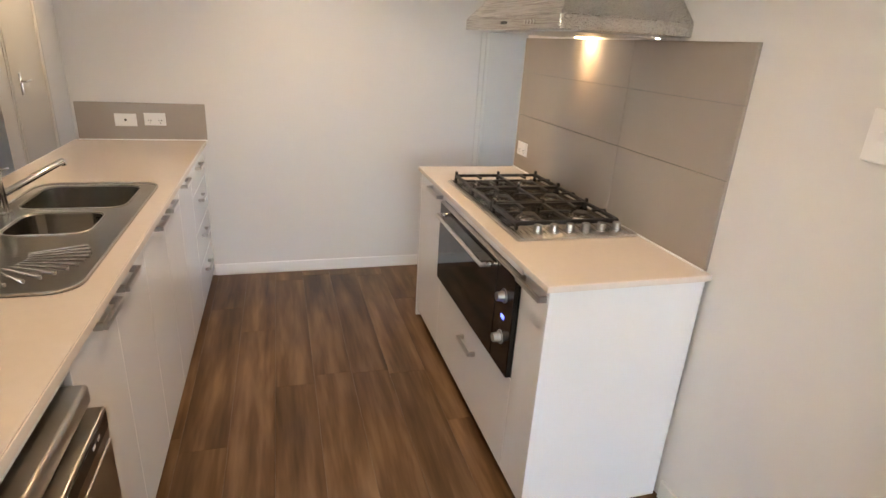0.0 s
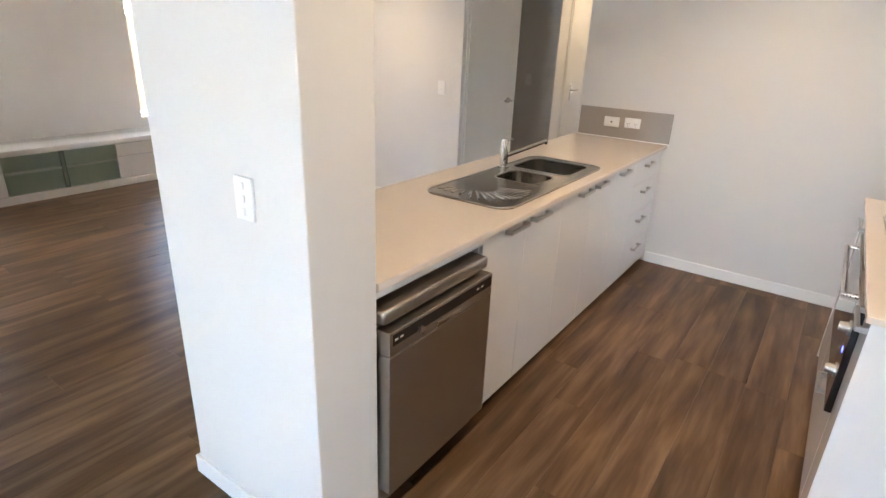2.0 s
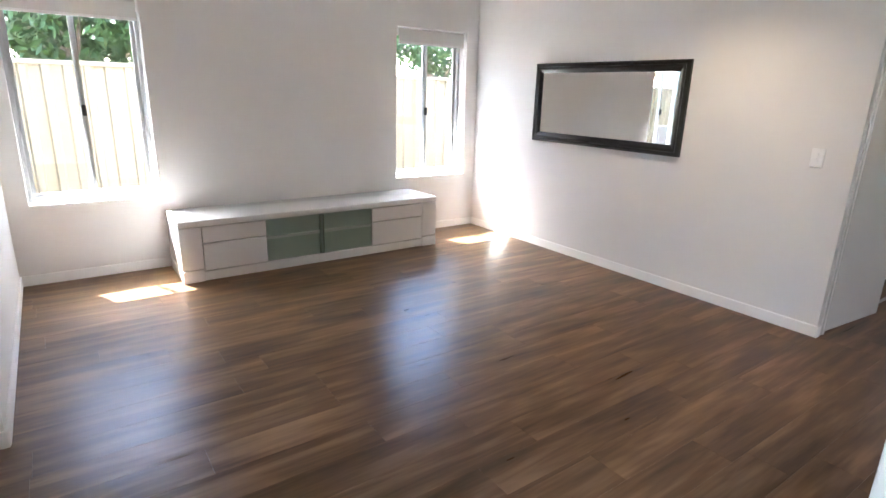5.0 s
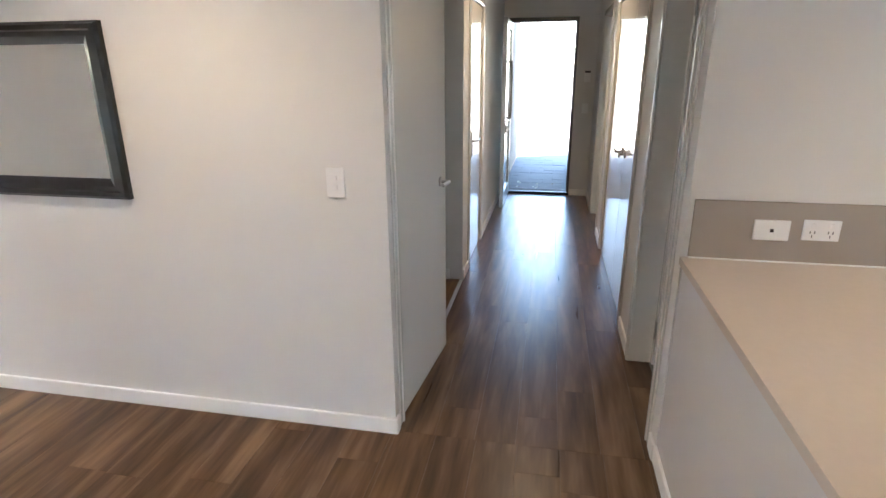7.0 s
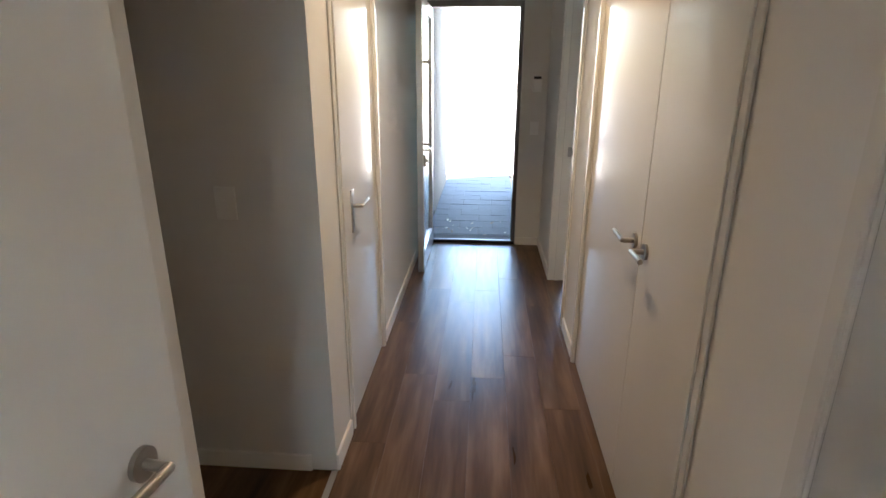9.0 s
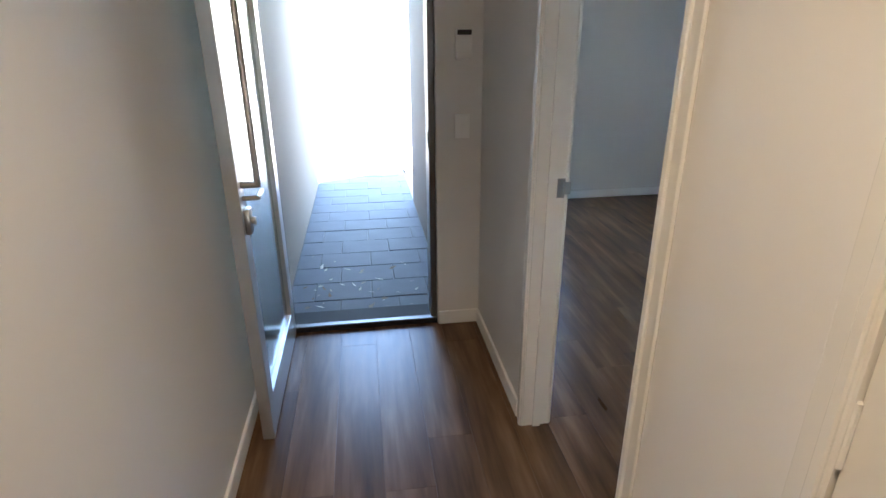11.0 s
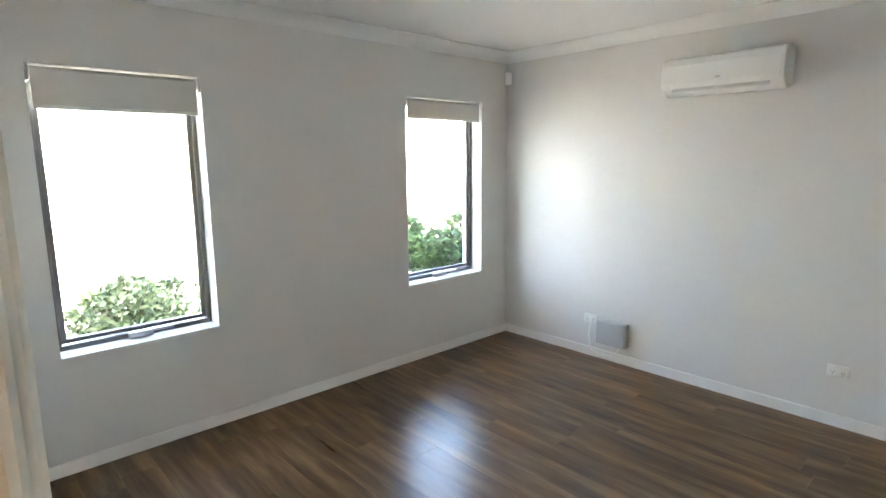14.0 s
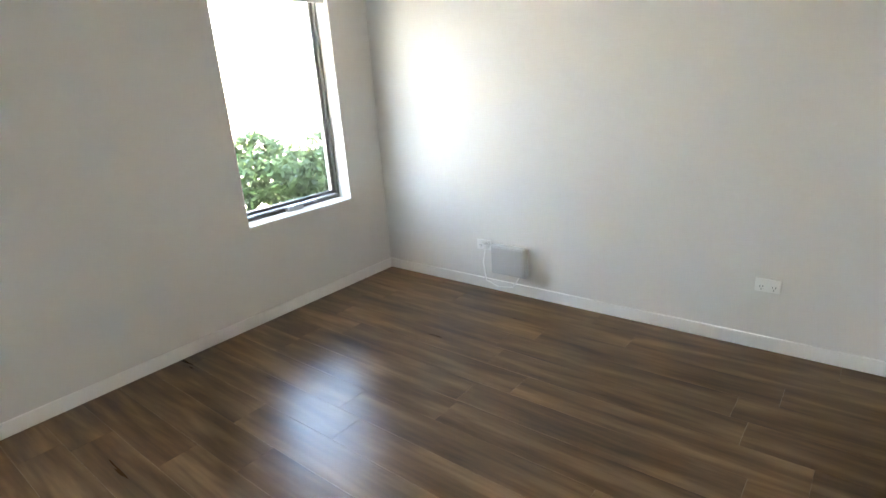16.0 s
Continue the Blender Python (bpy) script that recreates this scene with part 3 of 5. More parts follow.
# front door: glazed aluminium leaf standing open against the hall wall
fd = tagged(new("door_7"), "open glazed front door with a silver aluminium frame", "door", "", "structure")
fx0, fx1 = -2.155, -2.11
for nm, y0, y1, z0, z1 in (("stile", 7.925, 8.01, 0.01, 2.06), ("stile", 8.67, 8.755, 0.01, 2.06), ("bottom_rail", 8.01, 8.67, 0.01, 0.17), ("top_rail", 8.01, 8.67, 1.97, 2.06)):
    part(nm, box(B(), fx0, fx1, y0, y1, z0, z1, 0.003), M_ALU_L, fd)
g = part("pane", box(B(), -2.137, -2.129, 8.005, 8.675, 0.165, 1.975), M_DOORGLASS, fd, "translucent greenish glass")
for sx, nx in ((fx1, 1),):
    bm = B()
    tube(bm, [(sx, 7.97, 1.62), (sx + nx * 0.055, 7.97, 1.62), (sx + nx * 0.055, 7.97, 1.03), (sx, 7.97, 1.03)], 0.011, 12)
    part("pull_handle", bm, M_NICKEL, fd, "long satin nickel pull handle", smooth=40)
bm = B()
box(bm, fx1, fx1 + 0.02, 7.945, 7.995, 0.86, 0.95, 0.004)
cyl(bm, (fx1 + 0.02, 7.97, 0.905), (fx1 + 0.035, 7.97, 0.905), 0.014)
part("lock", bm, M_NICKEL, fd, smooth=40)
tube_bm = tube(B(), [(fx1, 7.97, 0.985), (fx1 + 0.05, 7.97, 0.985), (fx1 + 0.05, 8.055, 0.985)], 0.009, 10)
part("lever", tube_bm, M_NICKEL, fd, smooth=40)
ff = tagged(new("door_frame_7"), "dark aluminium front door frame with a sill", "door frame", "", "structure")
for nm, x0, x1, z0, z1 in (("jamb", -2.194, -2.16, 0.0, 2.12), ("jamb", -1.378, -1.344, 0.0, 2.12), ("head", -2.16, -1.378, 2.07, 2.12)):
    part(nm, box(B(), x0 + .001, x1 - .001, YD + 0.03, YD + 0.16, z0, z1 - .001, 0.003), M_ALU, ff)
part("sill", box(B(), -2.193, -1.345, YD + 0.012, YD + 0.20, -0.048, 0.026, 0.006), M_SILL, ff, "dark aluminium door sill")
part("threshold_strip", box(B(), -2.193, -1.345, YD + 0.016, YD + 0.052, 0.0262, 0.031, 0.002, 1), M_ALU, ff, "worn aluminium strip")
part("latch_keeper", box(B(), -1.381, -1.377, YD + 0.06, YD + 0.085, 0.97, 1.05), M_NICKEL, ff)

# sliding door behind the dining space
sd = tagged(new("door_8"), "wide aluminium sliding door behind the dining space", "door", "", "structure")
for nm, x0, x1, z0, z1 in (("frame_side", -1.45, -1.40, 0.0, 2.12), ("frame_side", 1.0, 1.05, 0.0, 2.12), ("head", -1.40, 1.0, 2.07, 2.12), ("sill", -1.40, 1.0, 0.0, 0.03), ("stile", -0.24, -0.16, 0.03, 2.07)):
    part(nm, box(B(), x0 + 0.001, x1 - 0.001, -3.48, -3.42, z0, z1, 0.003), M_ALU_L, sd)
for x0, x1 in ((-1.40, -0.24), (-0.16, 1.0)):
    g = part("pane", box(B(), x0, x1, -3.453, -3.447, 0.03, 2.07), M_GLASS, sd)
    g.visible_shadow = False

# ---- kitchen ----
XF = -0.426     # bench front edge
PIL = structure("wall_pillar", box(B(), -1.10, XF, 0.41, 0.655, -0.05, CEIL, 0.004, 2), M_WALL, "white painted pier at the end of the kitchen bench", "wall pier")
skirting("baseboard_pillar", [(-1.113, 0.41, XF, 0.41, 0, -1), (-1.10, 0.41, -1.10, 0.655, -1, 0), (-1.112, 0.655, -1.112, YE, -1, 0)])

# long bench: panel, tops, cabinets
sx0, sx1, sy0, sy1 = -0.922, -0.532, 1.605, 2.62     # sink cut-out
bt = thing("benchtop", (-0.75, 2.1, 0.88), "long pale cream stone benchtop with an inset sink", "benchtop")
bm = B()
for i, (x0, x1) in enumerate(((-1.125, sx0), (sx0, sx1), (sx1, XF))):
    for j, (y0, y1) in enumerate(((0.658, sy0), (sy0, sy1), (sy1, YE - 0.001))):
        if (i, j) != (1, 1):
            box(bm, x0, x1, y0, y1, 0.872, 0.90)
bmesh.ops.remove_doubles(bm, verts=bm.verts, dist=1e-5)
part("slab", bm, M_BENCH, bt)
part("front_rail", box(B(), XF - 0.03, XF - 0.012, 0.658, 1.270, 0.842, 0.8715, 0.001, 1), M_CAB, bt, "white rail under the slab")
part("front_edge", box(B(), XF, XF + 0.004, 0.658, YE - 0.001, 0.8725, 0.8985, 0.0015, 1), M_BENCH, bt)

bp = thing("bench_back_panel", (-1.10, 2.1, 0.0), "white panel closing the bench towards the living room", "panel")
part("panel", box(B(), -1.112, -1.095, 0.657, YE - 0.002, 0.0, 0.877, 0.001, 1), M_CAB, bp)


def bar_handle(bm, x, y0, y1, z, nx, h=0.018):
    a, b = sorted((x + nx * 0.022, x + nx * 0.034))
    box(bm, a, b, y0, y1, z - h / 2, z + h / 2, 0.002, 1)
    a, b = sorted((x, x + nx * 0.022))
    for y in (y0 + 0.006, y1 - 0.006):
        box(bm, a, b, y - 0.006, y + 0.006, z - h / 2, z + h / 2)
    return bm


def base_unit(y0, y1, fronts, xb, xf, nx, label, group, body_top=0.872):
    """A base cabinet along y: carcass, kickboard, and fronts given as (y0, y1, z0, z1, handle y0, y1, z)."""
    t = thing("kitchen_cabinet", ((xb + xf) / 2, (y0 + y1) / 2, 0), label, "cabinet", group)
    a, b = sorted((xb, xf - nx * 0.02))
    part("body", box(B(), a, b, y0 + 0.001, y1 - 0.001, 0.10, body_top), M_CAB, t)
    a, b = sorted((xf - nx * 0.045, xf - nx * 0.06))
    part("kickboard", box(B(), a, b, y0 + 0.001, y1 - 0.001, 0.0, 0.10), M_CAB, t)
    for f in fronts:
        a, b = sorted((xf, xf - nx * 0.018))
        d = part("drawer_front" if f[3] - f[2] < 0.5 else "door", box(B(), a, b, f[0] + 0.0015, f[1] - 0.0015, f[2] + 0.0015, f[3] - 0.0015, 0.0015, 1), M_CAB, t)
        if len(f) > 4:
            part("handle", bar_handle(B(), xf, f[4], f[5], f[6], nx), M_NICKEL, d, "brushed nickel bar handle")
    return t


XD = XF - 0.018
G1 = "cabinets under the long bench"
base_unit(1.272, 2.0, [(1.272, 1.625, 0.05, 0.868, 1.44, 1.60, 0.845), (1.625, 2.0, 0.05, 0.868, 1.66, 1.82, 0.845)], -1.094, XD, 1, "white gloss two-door base cabinet with bar handles", G1)
base_unit(2.0, 2.74, [(2.0, 2.37, 0.05, 0.868, 2.185, 2.335, 0.845), (2.37, 2.74, 0.05, 0.868, 2.41, 2.56, 0.845)], -1.094, XD, 1, "white gloss two-door base cabinet under the sink", G1, 0.70)
base_unit(2.74, 3.12, [(2.74, 3.12, 0.05, 0.868, 2.80, 2.95, 0.845)], -1.094, XD, 1, "white gloss single-door base cabinet", G1)
base_unit(3.12, YE - 0.02, [(3.12, YE - 0.02, 0.70, 0.868, 3.31, 3.46, 0.815), (3.12, YE - 0.02, 0.49, 0.70, 3.31, 3.46, 0.635),
                            (3.12, YE - 0.02, 0.28, 0.49, 3.31, 3.46, 0.425), (3.12, YE - 0.02, 0.05, 0.28, 3.31, 3.46, 0.215)], -1.094, XD, 1, "white gloss cabinet with a stack of four drawers", G1)

# dishwasher
dw = thing("dishwasher", (-0.7, 0.95, 0), "brushed steel freestanding dishwasher under the bench", "dishwasher")
DY0, DY1, DXF = 0.668, 1.263, -0.387
part("body", box(B(), -1.0, DXF - 0.058, DY0 + 0.002, DY1 - 0.002, 0.02, 0.75, 0.004), M_DARKSTEEL, dw)
part("top_lid", box(B(), -1.0, DXF - 0.022, DY0, DY1, 0.757, 0.806, 0.012, 3), M_DARKSTEEL, dw, "rounded steel lid", smooth=40)
part("door_panel", box(B(), DXF - 0.058, DXF, DY0, DY1, 0.115, 0.655, 0.004), M_DARKSTEEL, dw)
part("control_panel", box(B(), DXF - 0.058, DXF, DY0, DY1, 0.659, 0.742, 0.004), M_DARKSTEEL, dw)
part("control_strip", box(B(), DXF - 0.0002, DXF + 0.0015, DY0 + 0.015, DY1 - 0.008, 0.694, 0.732), M_BLACK, dw, "black control strip")
part("handle_recess", box(B(), DXF - 0.0002, DXF + 0.006, 0.905, 1.045, 0.664, 0.686, 0.003), M_STEEL, dw, "steel finger grip")
part("dial", cyl(B(), (DXF + 0.001, 0.815, 0.696), (DXF + 0.014, 0.815, 0.696), 0.014, seg=20), M_STEEL, dw, smooth=40)
for y in (0.69, 0.715, 1.15, 1.18):
    part("marking", box(B(), DXF + 0.0015, DXF + 0.002, y, y + 0.016, 0.709, 0.717), M_PLASTIC, dw)
part("plinth", box(B(), DXF - 0.088, DXF - 0.078, DY0 + 0.002, DY1, 0.0, 0.115), M_DARKPL, dw)
for x, y in ((-0.95, 0.70), (-0.95, 1.20), (-0.5, 0.70), (-0.5, 1.20)):
    part("foot", cyl(B(), (x, y, 0), (x, y, 0.03), 0.018, seg=12), M_DARKPL, dw)


def bowl(bm, x0, x1, y0, y1, ztop, depth, r):
    """A pressed sink bowl: rounded rectangle rings going down, with a closed bottom."""
    def ring(ins, z, rad):
        vs = []
        for cx, cy, a0 in ((x1 - ins - rad, y1 - ins - rad, 0), (x0 + ins + rad, y1 - ins - rad, 90), (x0 + ins + rad, y0 + ins + rad, 180), (x1 - ins - rad, y0 + ins + rad, 270)):
            for k in range(7):
                a = radians(a0 + 15 * k)
                vs.append(bm.verts.new((cx + rad * math.cos(a), cy + rad * math.sin(a), z)))
        return vs
    rings = [ring(0.0, ztop, r), ring(0.004, ztop - 0.004, r - 0.003), ring(0.012, ztop - depth + 0.03, r - 0.01), ring(0.022, ztop - depth + 0.008, r - 0.018), ring(0.05, ztop - depth, max(0.012, r - 0.04))]
    for a, b in zip(rings, rings[1:]):
        n = len(a)
        for i in range(n):
            bm.faces.new((a[i], a[(i + 1) % n], b[(i + 1) % n], b[i]))
    bm.faces.new(rings[-1])
    return rings[0]


sk = thing("sink", (-0.70, 2.05, 0.90), "brushed steel sink with one and a half bowls and a drainer", "sink")
OX0, OX1, OY0, OY1 = -0.945, -0.490, 1.525, 2.645
bm = B()
big = bowl(bm, -0.90, -0.55, 2.27, 2.60, 0.9065, 0.19, 0.06)
half = bowl(bm, -0.845, -0.59, 1.98, 2.225, 0.9065, 0.15, 0.06)


def round_rect(bm, x0, x1, y0, y1, z, r):
    vs = []
    for cx, cy, a0 in ((x1 - r, y1 - r, 0), (x0 + r, y1 - r, 90), (x0 + r, y0 + r, 180), (x1 - r, y0 + r, 270)):
        for k in range(7):
            a = radians(a0 + 15 * k)
            vs.append(bm.verts.new((cx + r * math.cos(a), cy + r * math.sin(a), z)))
    return vs


def loop_edges(bm, vs):
    return [bm.edges.get((a, b)) or bm.edges.new((a, b)) for a, b in zip(vs, vs[1:] + vs[:1])]


rim_in = round_rect(bm, OX0 + 0.008, OX1 - 0.008, OY0 + 0.008, OY1 - 0.008, 0.9065, 0.07)
rim_out = round_rect(bm, OX0, OX1, OY0, OY1, 0.9005, 0.078)
for i in range(len(rim_in)):
    bm.faces.new((rim_out[i], rim_out[(i + 1) % 28], rim_in[(i + 1) % 28], rim_in[i]))
es = loop_edges(bm, rim_in) + loop_edges(bm, big) + loop_edges(bm, half)
bmesh.ops.triangle_fill(bm, use_beauty=True, edges=es)
part("basin", bm, M_BASIN, sk, smooth=35)
for x0, x1, y0, y1, rr, th in ((OX0 + 0.003, OX1 - 0.003, OY0 + 0.003, OY1 - 0.003, 0.075, 0.0045), (-0.901, -0.549, 2.269, 2.601, 0.061, 0.003), (-0.846, -0.589, 1.979, 2.226, 0.061, 0.003)):
    ring_bm = B()
    ring = [v.co.copy() for v in round_rect(ring_bm, x0, x1, y0, y1, 0.9065, rr)]
    ring_bm.free()
    part("rolled_rim", tube(B(), ring + ring[:1], th, 8), M_STEEL_X, sk, smooth=50)
for k in range(17):
    a = radians(-68 + 8.5 * k) if k < 12 else radians(246 + 11 * (k - 12))
    r0, r1 = (0.13, 0.285) if k < 12 else (0.14, 0.235)
    p0 = Vector((-0.815 + r0 * math.cos(a), 1.775 + r0 * math.sin(a) * 0.75, 0.9062))
    p1 = Vector((-0.815 + r1 * math.cos(a), 1.775 + r1 * math.sin(a) * 0.75, 0.9072))
    part("drain_ridge", cyl(B(), p0, p1, 0.0022, 0.0052, seg=8), M_STEEL_X, sk, smooth=50)
for x, y, z in ((-0.725, 2.435, 0.718), (-0.715, 2.105, 0.758)):
    bm = cyl(B(), (x, y, z - 0.003), (x, y, z + 0.002), 0.042, seg=28)
    part("waste", bm, M_CHROME, sk, smooth=40)
tp = thing("tap", (-0.915, 2.23, 0.9065), "chrome mixer tap with a long straight swivel spout", "tap")
part("body", cyl(cyl(B(), (-0.915, 2.23, 0.907), (-0.915, 2.23, 1.02), 0.022, seg=24), (-0.915, 2.23, 0.907), (-0.915, 2.23, 0.913), 0.03, seg=24), M_CHROME, tp, smooth=40)
part("lever_head", cyl(cyl(B(), (-0.915, 2.23, 1.022), (-0.915, 2.23, 1.062), 0.0225, 0.021, seg=24), (-0.915, 2.23, 1.05), (-0.875, 2.25, 1.062), 0.006, seg=10), M_CHROME, tp, smooth=40)
part("spout", tube(B(), [(-0.915, 2.23, 0.965), (-0.79, 2.475, 1.035), (-0.787, 2.482, 1.022)], 0.0115, 14), M_CHROME, tp, smooth=40)

# low splash with two power points
ls = thing("splash_strip", (-0.74, YE, 0.9), "taupe gloss splash strip above the bench end", "splashback")
part("tile", box(B(), -1.10, -0.414, YE - 0.014, YE - 0.001, 0.903, 1.115, 0.002, 1), M_SPLASH, ls)
part("sealant", box(B(), -1.10, -0.414, YE - 0.018, YE - 0.012, 0.9005, 0.906, 0.001, 1), M_PLASTIC, ls)


def wall_plate(name, at, axis, side, w, h, label, category, marks, group=""):
    """A white plate on a wall: axis is the wall's normal; marks are (u, v, du, dv, proud, material, part name)."""
    x, y, z = at
    t = thing(name, at, label, category, group)
    def bx(bm, u0, u1, v0, v1, d0, d1, bev):
        if axis == "x":
            a, b = sorted((x + side * d0, x + side * d1))
            return box(bm, a, b, y + u0, y + u1, z + v0, z + v1, bev, 2)
        a, b = sorted((y + side * d0, y + side * d1))
        return box(bm, x + u0, x + u1, a, b, z + v0, z + v1, bev, 2)
    part("plate", bx(B(), -w / 2, w / 2, -h / 2, h / 2, 0.0, 0.009, 0.003), M_PLASTIC, t)
    for u, v, du, dv, pr, mt, nm in marks:
        part(nm, bx(B(), u - du / 2, u + du / 2, v - dv / 2, v + dv / 2, 0.0085, 0.009 + pr, min(0.002, pr / 2.2)), mt, t)
    return t


def power_point(at, axis, side, label, double=True):
    marks = []
    for s in ((-1, 1) if double else (0,)):
        o = s * 0.028
        marks += [(o, 0.018, 0.012, 0.016, 0.004, M_PLASTIC, "rocker"), (o - 0.007, -0.006, 0.003, 0.009, 0.0008, M_DARKPL, "slot"),
                  (o + 0.007, -0.006, 0.003, 0.009, 0.0008, M_DARKPL, "slot"), (o, -0.021, 0.003, 0.009, 0.0008, M_DARKPL, "slot")]
    return wall_plate("power_point", at, axis, side, 0.115, 0.072, label, "power point", marks)


wall_plate("tv_point", (-0.845, YE - 0.014, 1.018), "y", -1, 0.115, 0.072, "white wall plate with a dark aerial socket", "aerial socket", [(0, 0, 0.012, 0.012, 0.003, M_DARKPL, "socket")])
power_point((-0.69, YE - 0.014, 1.024), "y", -1, "white double power point on the taupe splash strip")

# cooking bench
XS0, YS0, YS1 = 0.736, 1.376, 2.973
ct = thing("cooking_benchtop", (1.1, 2.1, 0.88), "pale cream stone benchtop carrying the cooktop", "benchtop")
part("slab", box(B(), XS0, XE - 0.002, YS0, YS1, 0.878, 0.90, 0.003), M_BENCH, ct)
G2 = "cabinets under the cooktop"
ep = thing("end_panel", (1.1, YS0 + 0.01, 0), "white gloss end panel of the cooking bench", "panel", "end panels")
part("panel", box(B(), XS0 + 0.015, XE - 0.015, YS0 + 0.012, YS0 + 0.03, 0.0, 0.877, 0.001, 1), M_CAB, ep)
ep2 = thing("end_panel", (1.1, YS1 - 0.01, 0), "white gloss end panel of the cooking bench", "panel", "end panels")
part("panel", box(B(), XS0 + 0.015, XE - 0.015, YS1 - 0.03, YS1 - 0.012, 0.0, 0.877, 0.001, 1), M_CAB, ep2)
XSF = XS0 + 0.018
base_unit(YS0 + 0.031, 1.585, [(YS0 + 0.012, 1.585, 0.05, 0.868, 1.40, 1.57, 0.845)], XE - 0.02, XSF, -1, "white gloss base cabinet beside the oven", G2)
base_unit(2.50, YS1 - 0.031, [(2.50, YS1 - 0.012, 0.05, 0.868, 2.53, 2.73, 0.845)], XE - 0.02, XSF, -1, "white gloss base cabinet beside the oven", G2)
base_unit(1.585, 2.50, [(1.585, 2.50, 0.05, 0.445, 1.94, 2.10, 0.33), (1.585, 2.50, 0.84, 0.868)], XE - 0.25, XSF, -1, "white gloss oven housing with a drawer below", G2)
ov = thing("oven", (1.0, 2.05, 0.45), "wide black glass built-in oven with steel knobs", "oven")
part("body", box(B(), XSF + 0.002, XSF + 0.018, 1.587, 2.498, 0.447, 0.838), M_BLACK, ov)
part("door_glass", box(B(), XSF - 0.020, XSF + 0.001, 1.745, 2.496, 0.45, 0.834, 0.003), M_OVENGLASS, ov)
part("control_glass", box(B(), XSF - 0.020, XSF + 0.001, 1.589, 1.741, 0.45, 0.834, 0.003), M_OVENGLASS, ov)
bm = B()
tube(bm, [(XSF - 0.02, 1.82, 0.79), (XSF - 0.055, 1.82, 0.79), (XSF - 0.055, 2.43, 0.79), (XSF - 0.02, 2.43, 0.79)], 0.009, 12)
part("handle", bm, M_STEEL, ov, "steel bar handle", smooth=40)
for z in (0.735, 0.575):
    part("knob", cyl(cyl(B(), (XSF - 0.02, 1.664, z), (XSF - 0.024, 1.664, z), 0.026, seg=24), (XSF - 0.024, 1.664, z), (XSF - 0.05, 1.664, z), 0.019, 0.016, seg=24), M_KNOB, ov, "steel knob", smooth=40)
part("display", box(B(), XSF - 0.0212, XSF - 0.0200, 1.65, 1.678, 0.648, 0.662), M_LED, ov, "small blue display")
part("trim", box(B(), XSF - 0.022, XSF + 0.001, 1.589, 2.496, 0.835, 0.839), M_STEEL, ov)

# gas cooktop
HX0, HX1, HY0, HY1 = 0.797, 1.288, 1.745, 2.615
hb = thing("gas_cooktop", (1.1, 2.16, 0.90), "steel six-burner gas cooktop with black cast-iron trivets", "cooktop")
part("tray", box(B(), HX0, HX1, HY0, HY1, 0.9005, 0.912, 0.005, 3), M_STEEL, hb, smooth=40)
part("well", box(B(), HX0 + 0.02, HX1 - 0.02, HY0 + 0.14, HY1 - 0.02, 0.9118, 0.9135, 0.0007, 1), M_ENAMEL, hb, "dark burner well")
rows_y = [2.47, 2.22, 1.96]
for y in rows_y:
    for x in (0.935, 1.165):
        br = part("burner", cyl(cyl(B(), (x, y, 0.913), (x, y, 0.922), 0.05, 0.046, seg=28), (x, y, 0.922), (x, y, 0.930), 0.034, seg=28), M_STEEL_X, hb, "steel burner ring", smooth=40)
        part("burner_cap", cyl(B(), (x, y, 0.930), (x, y, 0.937), 0.031, 0.028, seg=28), M_IRON, br, "black burner cap", smooth=40)
for y in rows_y:
    bm = B()
    x0, x1, y0, y1, zt = HX0 + 0.035, HX1 - 0.035, y - 0.118, y + 0.118, 0.942
    for yy in (y0, y1):
        box(bm, x0, x1, yy - 0.007, yy + 0.007, zt - 0.010, zt + 0.002)
    for xx in (x0, 1.05, x1):
        box(bm, xx - 0.007, xx + 0.007, y0, y1, zt - 0.010, zt + 0.002)
    for x in (0.935, 1.165):
        box(bm, x - 0.006, x + 0.006, y0, y - 0.045, zt - 0.005, zt + 0.003)
        box(bm, x - 0.006, x + 0.006, y + 0.045, y1, zt - 0.005, zt + 0.003)
        box(bm, x - 0.11, x - 0.048, y - 0.006, y + 0.006, zt - 0.005, zt + 0.003)
        box(bm, x + 0.048, x + 0.11, y - 0.006, y + 0.006, zt - 0.005, zt + 0.003)
    for xx in (x0, 1.05, x1):
        for yy in (y0, y1):
            box(bm, xx - 0.006, xx + 0.006, yy - 0.006, yy + 0.006, 0.9125, zt)
    part("trivet", bm, M_IRON, hb)
    for xx in (x0, 1.05, x1):
        box_bm = box(B(), xx - 0.005, xx + 0.005, y1 - 0.012, y1 + 0.004, zt, zt + 0.018, 0.002, 1)
        part("trivet_lug", box_bm, M_IRON, hb)
for i in range(6):
    x = 0.90 + i * 0.066
    part("knob", cyl(cyl(B(), (x, 1.803, 0.912), (x, 1.803, 0.917), 0.021, seg=24), (x, 1.803, 0.917), (x, 1.803, 0.942), 0.0165, 0.0145, seg=24), M_KNOB, hb, "silver knob", smooth=40)

